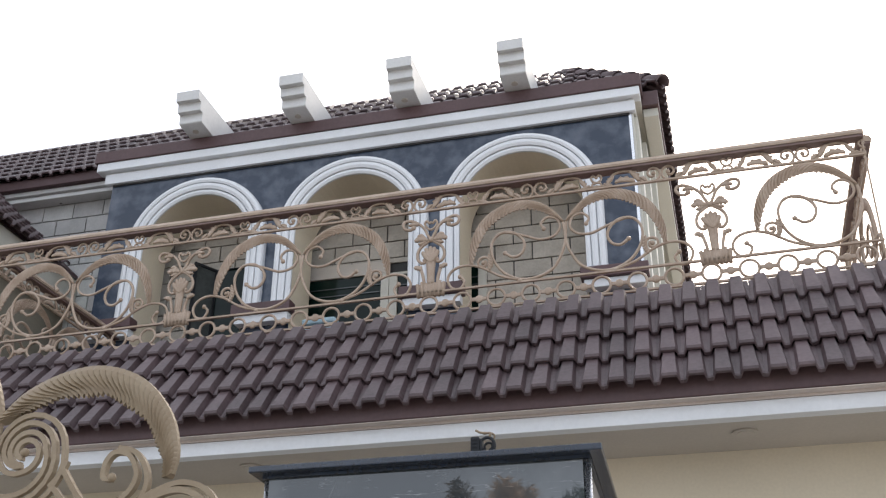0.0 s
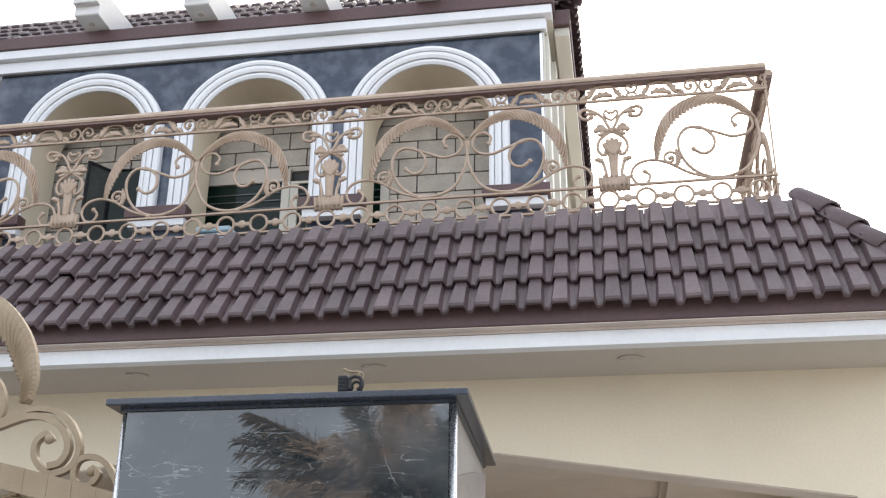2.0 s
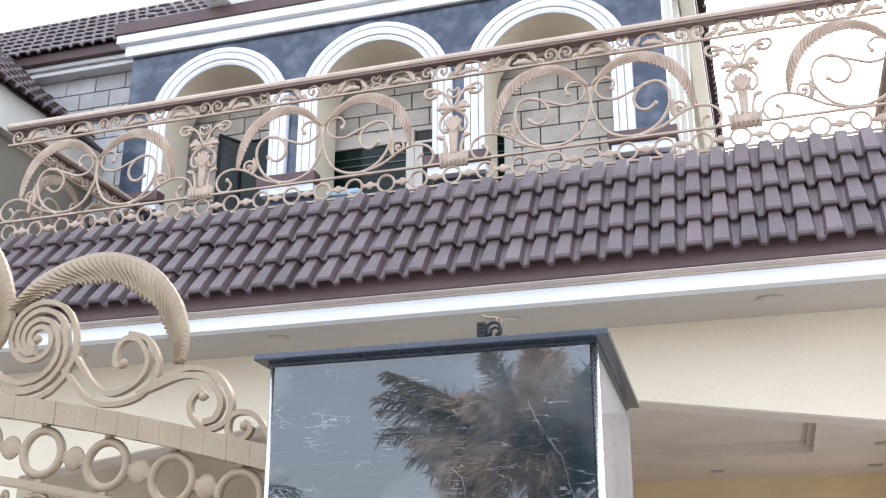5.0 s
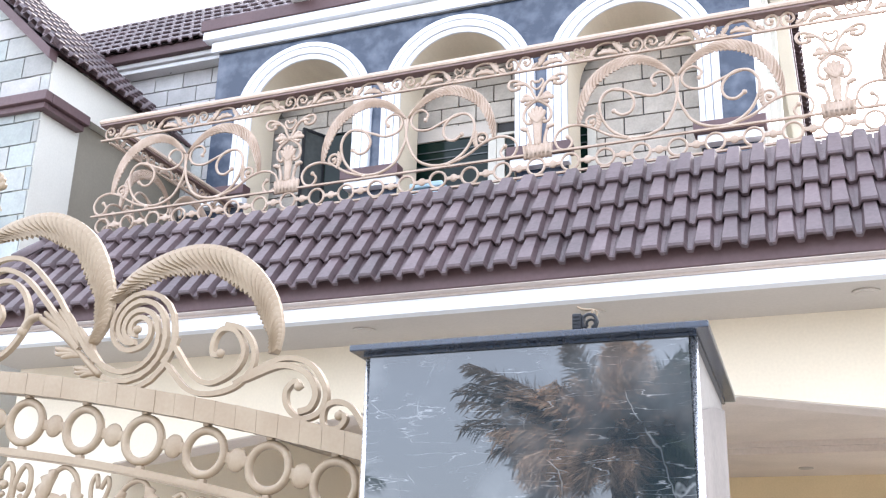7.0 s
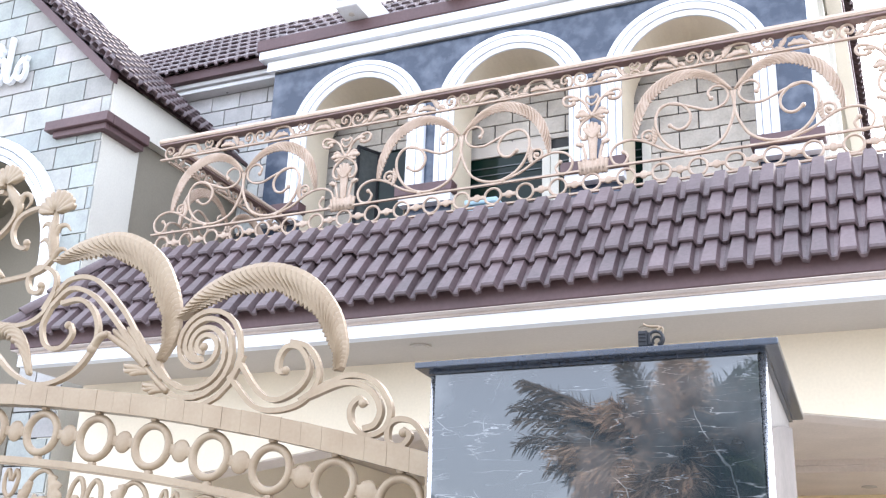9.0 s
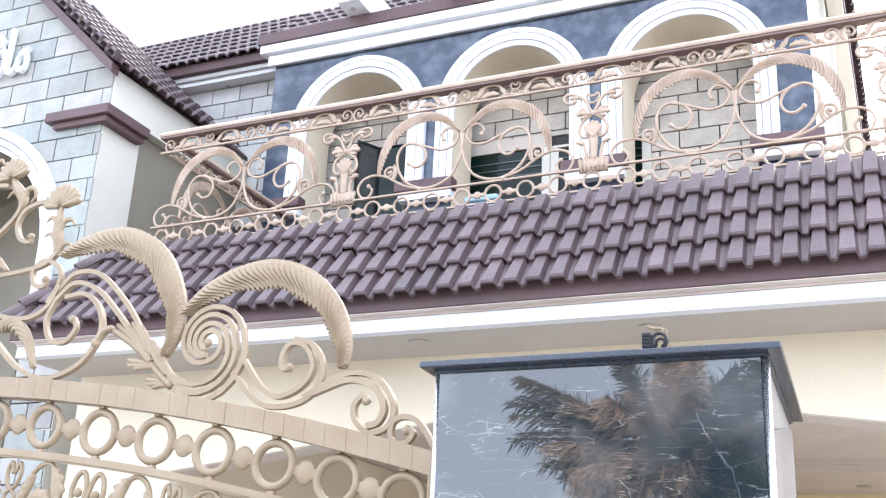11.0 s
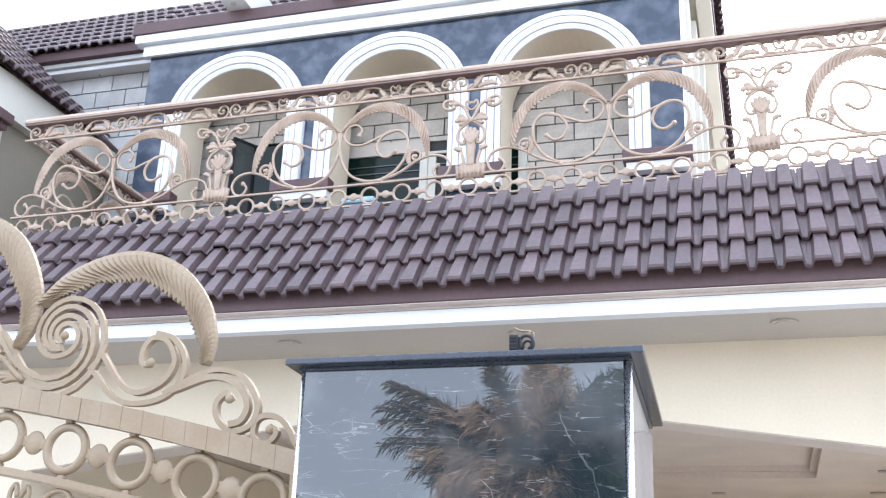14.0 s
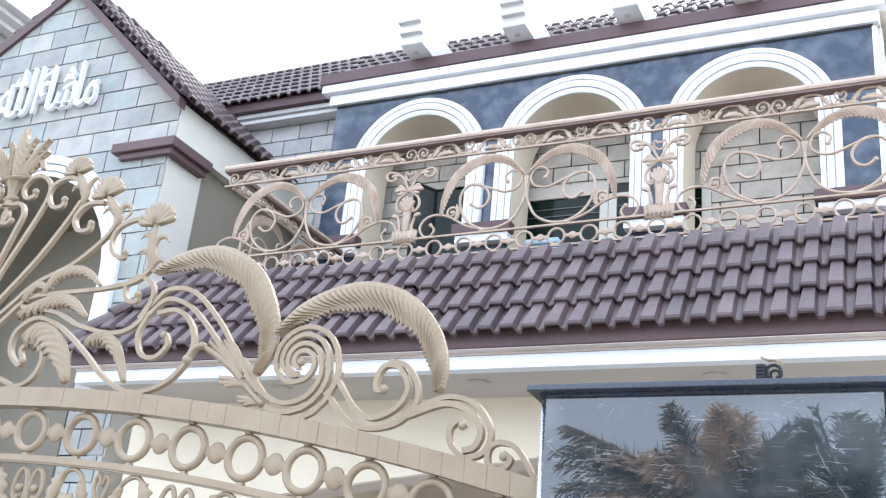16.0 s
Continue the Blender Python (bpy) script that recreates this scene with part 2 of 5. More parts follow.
def prism(bm, outline, axis, a, b):
    """A flat outline pulled along an axis from a to b. outline: pairs in the two other axes, in order."""
    n = len(outline)
    put = {"x": lambda p, q, d: (d, p, q), "y": lambda p, q, d: (p, d, q), "z": lambda p, q, d: (p, q, d)}[axis]
    lo = [bm.verts.new(put(p, q, a)) for p, q in outline]
    hi = [bm.verts.new(put(p, q, b)) for p, q in outline]
    bm.faces.new(lo)
    bm.faces.new(hi[::-1])
    for i in range(n):
        j = (i + 1) % n
        bm.faces.new((lo[i], lo[j], hi[j], hi[i]))
    return bm


def sweep(bm, pts, rad, deep=1.0, n=6, y=0.0):
    """A bar along a line in the x-z plane. rad: half its width, a number or a function of 0..1; deep: depth to width."""
    pts = [Vector((p[0], p[1])) for p in pts]
    rings = []
    last = len(pts) - 1
    for i, p in enumerate(pts):
        t = pts[min(i + 1, last)] - pts[max(i - 1, 0)]
        t = t.normalized() if t.length > 1e-9 else Vector((1, 0))
        s = Vector((-t.y, t.x))
        r = rad(i / last) if callable(rad) else rad
        ring = []
        for k in range(n):
            a = 2 * math.pi * (k + 0.5) / n
            q = p + s * (r * math.cos(a))
            ring.append(bm.verts.new((q.x, y + r * deep * math.sin(a), q.y)))
        rings.append(ring)
    for a, b in zip(rings, rings[1:]):
        for k in range(n):
            bm.faces.new((a[k], a[(k + 1) % n], b[(k + 1) % n], b[k]))
    bm.faces.new(rings[0])
    bm.faces.new(rings[-1][::-1])
    return bm


def arc(cx, cz, r, a0, a1, n=20, r1=None):
    """Points of an arc, or of a spiral from r to r1, by degrees from +x over +z."""
    r1 = r if r1 is None else r1
    return [(cx + (r + (r1 - r) * i / n) * math.cos(radians(a0 + (a1 - a0) * i / n)), cz + (r + (r1 - r) * i / n) * math.sin(radians(a0 + (a1 - a0) * i / n))) for i in range(n + 1)]


def glide(pts, n=10):
    """A smooth line through points (Catmull-Rom)."""
    p = [Vector(q) for q in pts]
    p = [2 * p[0] - p[1]] + p + [2 * p[-1] - p[-2]]
    out = []
    for i in range(1, len(p) - 2):
        for k in range(n):
            t = k / n
            out.append(tuple(0.5 * (2 * p[i] + (p[i + 1] - p[i - 1]) * t + (2 * p[i - 1] - 5 * p[i] + 4 * p[i + 1] - p[i + 2]) * t * t + (3 * p[i] - p[i - 1] - 3 * p[i + 1] + p[i + 2]) * t ** 3)))
    out.append(tuple(p[-2]))
    return out


def plume(bm, spine, width, y=0.0, barbs=26, depth=0.02, side=1.0, tooth=0.3, slant=0.5, relief=1.0, bow=0.3):
    """A feather: a crescent along a spine with slanting, bowed ridges and one saw-toothed edge. width: half width as a function of 0..1."""
    pts = [Vector(p) for p in spine]
    last = len(pts) - 1
    per, across = 4, (-1.0, -0.6, -0.2, 0.2, 0.6, 1.0) if bow > 0.5 else (-1.0, -0.55, 0.0, 0.55, 1.0)
    n = barbs * per
    faces = {}
    for front in (-1, 1):
        rows = []
        for k in range(n + 1):
            row = []
            for v in across:
                u = min(max(k / n + (slant * v * side + bow * v * v) / barbs, 0.0), 1.0)
                f = u * last
                i = min(int(f), last - 1)
                p = pts[i].lerp(pts[i + 1], f - i)
                t = (pts[min(i + 2, last)] - pts[max(i - 1, 0)]).normalized()
                s = Vector((-t.y, t.x))
                saw = (k % per) / per
                wild = 0.55 + 0.9 * abs(math.sin(12.9 * (k // per) + 3.7))
                w = width(k / n) * (1 + (tooth * wild * (saw - 0.35) if v * side < -0.9 else 0.04 * (saw - 0.5) if abs(v) > 0.9 else 0))
                q = p + s * (w * v)
                ridge = 1 - relief * (0.3 + 0.8 * wild) * (0.45, 0.0, 0.08, 0.28)[k % per] * (1.0 if bow < 0.5 else 0.75 - 0.5 * v * side)
                row.append(bm.verts.new((q.x, y + front * depth * (0.4 + 0.6 * (1 - abs(v) ** 2.2)) * ridge, q.y)))
            rows.append(row)
        for a, c in zip(rows, rows[1:]):
            for m in range(len(across) - 1):
                bm.faces.new((a[m], a[m + 1], c[m + 1], c[m]))
        faces[front] = rows
    a, c = faces[-1], faces[1]
    for k in range(n):
        for m in (0, len(across) - 1):
            bm.faces.new((a[k][m], a[k + 1][m], c[k + 1][m], c[k][m]))
    for k in (0, n):
        for m in range(len(across) - 1):
            bm.faces.new((a[k][m], a[k][m + 1], c[k][m + 1], c[k][m]))
    return bm


def sphere(bm, x, y, z, r, sx=1.0, sy=1.0, sz=1.0, u=10, v=6):
    vs = bmesh.ops.create_uvsphere(bm, u_segments=u, v_segments=v, radius=r)["verts"]
    for w in vs:
        w.co = Vector((x + w.co.x * sx, y + w.co.y * sy, z + w.co.z * sz))
    return bm


def disc_ring(bm, cx, cz, r, t, y=0.0, n=24, deep=1.0, sides=8):
    """A ring of round bar in the x-z plane."""
    rings = []
    for i in range(n):
        a = 2 * math.pi * i / n
        ring = []
        for k in range(sides):
            b = 2 * math.pi * k / sides
            rr = r + t * math.cos(b)
            ring.append(bm.verts.new((cx + rr * math.cos(a), y + t * deep * math.sin(b), cz + rr * math.sin(a))))
        rings.append(ring)
    for i in range(n):
        a, b = rings[i], rings[(i + 1) % n]
        for k in range(sides):
            bm.faces.new((a[k], a[(k + 1) % sides], b[(k + 1) % sides], b[k]))
    return bm


def structure(name, bm, material, label, smooth=False):
    return tagged(part(name, bm, material, smooth=smooth), label, name.split("_")[0], kind="structure")


# ---- ground and the street behind ----
structure("ground", boxed(-400, 400, -400, 400, -0.3, 0.0), GROUND, "pale concrete ground reaching to the horizon")

# ---- porch: wall with a gabled opening, ceiling, eave ----
XL, XR = -6.62, 1.895
YW, YE = 7.02, 6.29
ZS = 3.515
bm = bmesh.new()
prism(bm, [(XL + 0.05, 0), (-5.5, 0), (-5.5, 2.70), (-2.0, 3.19), (1.486, 2.70), (1.486, 0), (XR + 0.02, 0), (XR + 0.02, ZS), (XL + 0.05, ZS)], "y", YW, YW + 0.28)
structure("wall_porch", bm, CREAM, "cream painted porch wall with a wide shallow-gabled opening")
YP = 13.58
# thin taupe liner: the shade under the opening is put into its colour
bm = bmesh.new()
prism(bm, [(-5.49, 2.697), (-2.0, 3.186), (1.482, 2.697), (1.482, 2.693), (-2.0, 3.182), (-5.49, 2.693)], "y", YW + 0.004, YW + 0.276)
structure("trim_lintel", bm, CEILING, "thin taupe liner as painted shade under the porch opening")
bm = bmesh.new()
for a, b, c, d in ((XL + 0.06, XR, YW + 0.3, 9.8), (XL + 0.06, XR, 11.74, YP), (XL + 0.06, -3.2, 9.8, 11.74), (0.47, XR, 9.8, 11.74)):
    box(bm, a, b, c, d, 3.32, 3.44)
box(bm, -3.3, 0.6, 9.7, 11.9, 3.44, 3.5)
for a, b, c, d in ((-3.2, 0.47, 9.8, 9.86), (-3.2, 0.47, 11.68, 11.74), (-3.2, -3.14, 9.86, 11.68), (0.41, 0.47, 9.86, 11.68)):
    box(bm, a, b, c, d, 3.385, 3.44)
structure("ceiling", bm, CEILING, "taupe porch ceiling with a recessed tray")
structure("wall_porch_back", boxed(XL, XR, YP, YP + 0.2, 0, 3.5), WARM, "warm yellow wall at the back of the porch")
structure("wall_porch_end", boxed(-5.85, -5.6, YW + 0.29, YP, 0, 3.31), CREAM, "cream end wall of the porch")
# unseen side wall cut down to a beam so that daylight reaches the ceiling
structure("wall_porch_side", boxed(XR - 0.25, XR - 0.01, YW + 0.29, YP, 2.6, 3.31), CREAM, "unseen cream beam over a porch side left open for light")
bm = bmesh.new()
box(bm, XL + 0.02, XR - 0.03, YE + 0.02, YW + 0.25, ZS, ZS + 0.12)
structure("trim_soffit", bm, TAUPE, "taupe soffit under the porch eave")
structure("trim_fascia_white", boxed(XL, XR - 0.02, YE, YE + 0.1, ZS - 0.004, 3.604, 0.004), WHITE, "white painted fascia band of the porch eave")
structure("trim_fascia_brown", boxed(XL - 0.01, XR - 0.005, YE - 0.09, YE + 0.1, 3.6315, 3.79, 0.006), BROWN, "brown painted fascia under the roof tiles")
bm = boxed(XL - 0.008, XR - 0.007, YE - 0.08, YE + 0.1, 3.624, 3.629)
box(bm, XL - 0.005, XR - 0.012, YE - 0.006, YE + 0.1, 3.6065, 3.6235)
structure("trim_fascia_strip", bm, PALESTRIP, "beige plaster strip between the white and the brown fascia")
structure("trim_fascia_white_side", boxed(XR - 0.038, XR - 0.018, YE + 0.105, 9.0, ZS - 0.004, 3.604), WHITE, "white painted fascia band on the side of the porch")
structure("trim_fascia_brown_side", boxed(XR - 0.1, XR - 0.003, YE + 0.105, 9.0, 3.6425, 3.79), BROWN, "brown painted fascia on the side of the porch")
structure("trim_fascia_strip_side", boxed(XR - 0.1, XR - 0.012, YE + 0.105, 9.0, 3.6065, 3.640), PALESTRIP, "beige plaster strip on the side of the porch")
structure("floor_balcony", boxed(XL + 0.4, XR - 0.45, 6.75, 9.1, 4.2, 4.46), OFFWHITE, "plain balcony slab above the porch")
for x, y, z in ((-3.16, 6.61, ZS), (0.15, 6.61, ZS), (-4.81, 6.61, ZS), (-1.51, 6.61, ZS), (-0.56, 12.85, 3.32), (1.15, 12.83, 3.32), (1.11, 11.28, 3.32)):
    bm = bmesh.new()
    bmesh.ops.create_cone(bm, cap_ends=True, segments=28, radius1=0.085, radius2=0.078, depth=0.012, matrix=Matrix.Translation((x, y, z - 0.006)))
    lamp = tagged(part("downlight", bm, TAUPE), "round unlit downlight cover set in the taupe ceiling", "downlight", "ceiling downlights")
    bm = bmesh.new()
    bmesh.ops.create_cone(bm, cap_ends=True, segments=24, radius1=0.06, radius2=0.06, depth=0.006, matrix=Matrix.Translation((x, y, z - 0.0145)))
    part("lens", bm, TAUPE, lamp)


# ---- roof tiles ----
def tile_mesh(w, length, roll=0.05, lift=0.036):
    """One roof tile with a raised flat-topped roll that tapers upwards and a rounded nose: x across, y up the slope, z out of it."""
    bm = bmesh.new()

    def section(v, k, z, h):
        c = w * 0.5
        prof = [(0.0, 0.0), (c - w * 0.365 * k, 0.003), (c - w * 0.262 * k, h), (c + w * 0.262 * k, h), (c + w * 0.365 * k, 0.003), (w, 0.0)]
        top = [bm.verts.new((x, v, z + q)) for x, q in prof]
        low = [bm.verts.new((x, v, z + q - 0.016)) for x, q in prof]
        return top, low

    def nosed(v, k, z, h):
        top, low = section(v, k, z, h)
        for p in (low[0], low[1], low[4], low[5]):
            p.co.z -= 0.008
        return top, low

    cuts = [nosed(0.0, 1.06, lift - 0.004, roll * 0.86), section(0.014, 1.1, lift, roll), section(length, 0.8, 0.0, roll * 0.94)]
    for (a, al), (b, bl) in zip(cuts, cuts[1:]):
        for i in range(5):
            bm.faces.new((a[i], a[i + 1], b[i + 1], b[i]))
            bm.faces.new((al[i], bl[i], bl[i + 1], al[i + 1]))
        bm.faces.new((a[0], b[0], bl[0], al[0]))
        bm.faces.new((a[5], al[5], bl[5], b[5]))
    a, al = cuts[0]
    for i in range(5):
        bm.faces.new((a[i], al[i], al[i + 1], a[i + 1]))
    return bm


def slope(origin, along, up):
    """A matrix whose x runs along the eave, y up the slope and z out of it."""
    x, y = Vector(along).normalized(), Vector(up).normalized()
    z = x.cross(y).normalized()
    return Matrix.Translation(origin) @ Matrix((x, y, z)).transposed().to_4x4()


def tiled_slope(parent, origin, along, up, length, courses, exposure, w, cut0, cut1, material=TILE, joined=False, skip=(), shift=0.0, roll=0.05, top=None):
    """Rows of tiles on a slope. cut0, cut1: how far the ends step in for each metre up the slope; shift: how far the first column starts outside; top(x): where the last course is cut off."""
    m = slope(origin, along, up)
    whole = mesh_of("tile", tile_mesh(w, exposure * 1.15, roll), material)
    heap = bmesh.new() if joined else None
    count = int((length + shift) / w) + (1 if shift else 0)
    for r in range(courses):
        for c in range(count):
            x, v = c * w - shift, r * exposure + (0.055 if (r, c) in skip else 0.0)
            a = cut0 * (v + exposure * 0.5)
            b = length - cut1 * (v + exposure * 0.5)
            if x + w < a or x > b:
                continue
            jig = Matrix.Translation((x, v + random.uniform(-0.004, 0.004), random.uniform(0, 0.003))) @ Matrix.Rotation(random.uniform(-0.006, 0.006), 4, "Z")
            edge = x < cut0 * (v + exposure * 1.15) or x + w > length - cut1 * (v + exposure * 1.15) or x < 0 or x + w > length or top is not None and r == courses - 1
            if joined or edge:
                t = tile_mesh(w, exposure * 1.15, roll)
                t.transform(jig)
                if edge:
                    for no, co in (((-1, cut0, 0), (0, 0, 0)), ((1, cut1, 0), (length, 0, 0)), ((0, 1, 0), (0, top(x) if top and r == courses - 1 else 99, 0))):
                        bmesh.ops.bisect_plane(t, geom=t.verts[:] + t.edges[:] + t.faces[:], plane_co=co, plane_no=no, clear_outer=True)
                    if not t.faces:
                        t.free()
                        continue
                if joined:
                    tmp = bpy.data.meshes.new("tmp")
                    t.to_mesh(tmp)
                    t.free()
                    heap.from_mesh(tmp)
                    bpy.data.meshes.remove(tmp)
                else:
                    ob = part("tile", t, material, parent)
                    ob.matrix_local = m
            else:
                ob = part("tile", whole, material, parent)
                ob.matrix_local = m @ jig
    if joined:
        ob = tagged(part("tiles", heap, material, parent), kind="stuff")
        ob.matrix_local = m
    return m


def cap_mesh(length, w=0.1):
    """One ridge cap: a tapering half round, y along the ridge."""
    bm = bmesh.new()
    rings = []
    for v, k, z in ((0.0, 1.0, 0.02), (length, 0.82, 0.0)):
        ring = []
        for i in range(9):
            a = math.pi * i / 8
            ring.append(bm.verts.new((w * k * math.cos(a), v, z + 0.095 * k * math.sin(a) - 0.045)))
        rings.append(ring)
    inner = [[bm.verts.new((p.co.x * 0.82, p.co.y, p.co.z - 0.014)) for p in ring] for ring in rings]
    for i in range(8):
        bm.faces.new((rings[0][i], rings[0][i + 1], rings[1][i + 1], rings[1][i]))
        bm.faces.new((inner[0][i], inner[1][i], inner[1][i + 1], inner[0][i + 1]))
        bm.faces.new((rings[0][i], inner[0][i], inner[0][i + 1], rings[0][i + 1]))
    return bm


def ridge(parent, a, b, step=0.27, w=0.1):
    a, b = Vector(a), Vector(b)
    d = b - a
    n = max(1, round(d.length / step))
    me = mesh_of("ridge_cap", cap_mesh(d.length / n * 1.18, w), TILE, True)
    y = d.normalized()
    x = y.cross(Vector((0, 0, 1))).normalized()
    z = x.cross(y)
    m = Matrix((x, y, z)).transposed().to_4x4()
    for i in range(n):
        ob = part("ridge_cap", me, TILE, parent)
        ob.matrix_local = Matrix.Translation(a + d * i / n) @ m @ Matrix.Rotation(random.uniform(-0.02, 0.02), 4, "Y")


# the skirt roof round the balcony
Y0, Z0, Y1, Z1 = 6.15, 3.69, 6.79, 4.595
RISE = math.hypot(Y1 - Y0, Z1 - Z0)
x0, x1 = XL - 0.08, 1.975
porch_roof = thing("porch_roof", "skirt roof of dark brown trapezoid-rolled concrete tiles below the balcony railing", "roof", kind="structure")
k = (Y1 - Y0) / RISE
tiled_slope(porch_roof, (x0, Y0, Z0), (1, 0, 0), (0, Y1 - Y0, Z1 - Z0), x1 - x0, 4, RISE / 4, 0.1572, k, k, skip=((2, 19),), shift=0.078, top=lambda x: min(max(1.035 + 0.0327 * (x + x0 + 3), 1.03), 1.15))
ridge(porch_roof, (x1 + 0.02, Y0 - 0.02, Z0 + 0.03), (x1 - (Y1 - Y0) + 0.02, Y1, Z1 + 0.06), 0.29, 0.112)
ridge(porch_roof, (x0 - 0.04, Y0 - 0.03, Z0 + 0.06), (x0 + (Y1 - Y0), Y1, Z1 + 0.08), 0.29, 0.09)
bm = bmesh.new()
prism(bm, [(x0 + 0.1, Y0 + 0.1), (x1 - 0.1, Y0 + 0.1), (x1 - 0.1, 9.0), (x0 + 0.1, 9.0)], "z", 3.8, 3.81)
for v in [v for v in bm.verts if v.co.z > 3.805]:
    v.co.z = Z1 - 0.06
    v.co.x += 0.62 if v.co.x < 0 else -0.62
    v.co.y += 0.62 if v.co.y < 7 else 0
prism(bm, [(Y0 + 0.06, Z0 + 0.03), (Y1 + 0.02, Z1 - 0.005), (Y1 + 0.02, Z0 + 0.03)], "x", x0 + 0.66, x1 - 0.66)
part("roof_deck", bm, BROWN, porch_roof)
tiled_slope(porch_roof, (x1, Y0, Z0), (0, 1, 0), (-(Y1 - Y0), 0, Z1 - Z0), 2.4, 4, RISE / 4, 0.1572, k, 0.0, joined=True)

# ---- upper storey: arcade wall, cornice, roof ----
YB = 9.1
BX0, BX1 = -6.37, -0.525
CENTRES = (-5.222, -3.446, -1.670)
SPRING, RO, RI = 6.714, 0.824, 0.628
ZB = 7.63


arcade = thing("arcade_wall", "upper storey front of polished navy granite with three white-trimmed arches", "wall", kind="structure")
# the wall stands in strips: piers between the openings and a spandrel over each of them
bm = bmesh.new()
edges = [BX0]
for c in CENTRES:
    edges += [c - RI, c + RI]
edges.append(BX1)
for a, b in zip(edges[::2], edges[1::2]):
    box(bm, a, b, YB, YB + 0.28, 4.6, SPRING)
for i, c in enumerate(CENTRES):
    lo = BX0 if i == 0 else (CENTRES[i - 1] + c) / 2
    hi = BX1 if i == 2 else (CENTRES[i + 1] + c) / 2
    n = 28
    top = [(lo, SPRING)] + [(c - RI * math.cos(math.pi * j / n), SPRING + RI * math.sin(math.pi * j / n)) for j in range(n + 1)] + [(hi, SPRING), (hi, ZB), (lo, ZB)]
    prism(bm, top, "y", YB, YB + 0.28)
part("granite_face", bm, NAVY, arcade)
for c in CENTRES:
    bm = bmesh.new()
    n = 32
    prof = [(RI - 0.004, 0.02), (RI - 0.004, -0.045), (RI + 0.02, -0.06), (RI + 0.044, -0.058), (RI + 0.047, -0.03), (RI + 0.054, -0.03), (RI + 0.057, -0.07), (RI + 0.085, -0.082), (RI + 0.118, -0.08), (RI + 0.121, -0.045), (RI + 0.129, -0.045), (RI + 0.132, -0.082), (RI + 0.155, -0.09), (RO - 0.012, -0.08), (RO, -0.055), (RO, 0.02)]
    rows = []
    for k2 in range(n + 3):
        row = []
        for r, d in prof:
            if k2 == 0 or k2 == n + 2:
                p = (c + (-r if k2 == 0 else r), YB + d, 5.905)
            else:
                a = math.pi * (k2 - 1) / n
                p = (c - r * math.cos(a), YB + d, SPRING + r * math.sin(a))
            row.append(bm.verts.new(p))
        rows.append(row)
    for a, b in zip(rows, rows[1:]):
        for i in range(len(prof) - 1):
            bm.faces.new((a[i], a[i + 1], b[i + 1], b[i]))
    part("arch_moulding", bm, WHITE, arcade, "white stepped plaster arch moulding")
    bm = bmesh.new()
    rows = []
    for k2 in range(n + 3):
        a = math.pi * (k2 - 1) / n
        x, z = (c - RI, 4.62) if k2 == 0 else (c + RI, 4.62) if k2 == n + 2 else (c - RI * math.cos(a), SPRING + RI * math.sin(a))
        s = 0.985
        rows.append([bm.verts.new((c + (x - c) * s, y, SPRING + (z - SPRING) * s if z > SPRING else z)) for y in (YB - 0.03, YB + 0.45)])
    for a, b in zip(rows, rows[1:]):
        bm.faces.new((a[0], a[1], b[1], b[0]))
    part("arch_reveal", bm, CREAM, arcade, "cream reveal of the arch")
for a, b in ((BX0 + 0.02, CENTRES[0] - RI + 0.06), (CENTRES[0] + RI - 0.06, CENTRES[1] - RI + 0.06), (CENTRES[1] + RI - 0.06, CENTRES[2] - RI + 0.06), (CENTRES[2] + RI - 0.06, BX1 + 0.06)):
    part("pedestal", boxed(a, b, YB - 0.16, YB - 0.005, 5.79, 5.903, 0.008), BROWN, arcade, "brown painted pedestal ledge")
    part("pedestal_base", boxed(a + 0.03, b - 0.03, YB - 0.12, YB - 0.005, 5.70, 5.786, 0.006), WHITE, arcade, "white plinth under the ledge")
for x in (BX1 + 0.002,):
    part("corner_strip", boxed(x - 0.014, x + 0.014, YB - 0.012, YB - 0.001, 4.62, ZB), STEEL, arcade, "thin steel corner strip")


def cornice(name, layers, x0, x1, y, label, side=None, spread=1.0):
    """A stepped cornice along a front. layers: (bottom, top, how far it stands out, material); spread: how much further it runs past its first end."""
    ob = thing(name, label, "cornice", kind="structure")
    for z0, z1, d, m in layers:
        part("moulding", boxed(x0 - d * spread, x1 + (d if side else 0), y - d, y + 0.02, z0, z1 - 0.003, 0.006), m, ob)
        if side:
            # white mouldings turn PALE along the side: their shade is in the colour
            part("moulding", boxed(x1, x1 + d, y + 0.0205, 17.0 if m is not BROWN else y + 0.138, z0, z1 - 0.003, 0.006), m if m is BROWN else PALE, ob)
    return ob


cornice("cornice_upper", [(ZB + 0.006, 7.762, 0.055, WHITE), (7.762, 7.78, 0.045, OFFWHITE), (7.78, 7.885, 0.115, WHITE), (7.885, 8.03, 0.135, BROWN)], BX0, -0.52, YB, "white stepped cornice with a brown fascia above the arches", True, 1.45)
structure("wall_upper_side", boxed(-0.75, -0.505, YB + 0.29, 17.0, 4.6, 7.98), PALE, "pale cream side wall of the upper storey")
for i, d in enumerate((0.05, 0.09, 0.13)):
    structure("trim_side_pilaster", boxed(-0.503, -0.503 + d, YB + 0.05 + 0.5 * i, YB + 0.33 + 0.5 * i, 4.6, ZB - 0.01), PALE, "pale cream pilaster on the side wall")
structure("trim_side_fascia", boxed(-0.41, -0.235, YB + 0.14, 17.0, 7.80, 7.975, 0.006), BROWN, "brown painted fascia under the side eave")
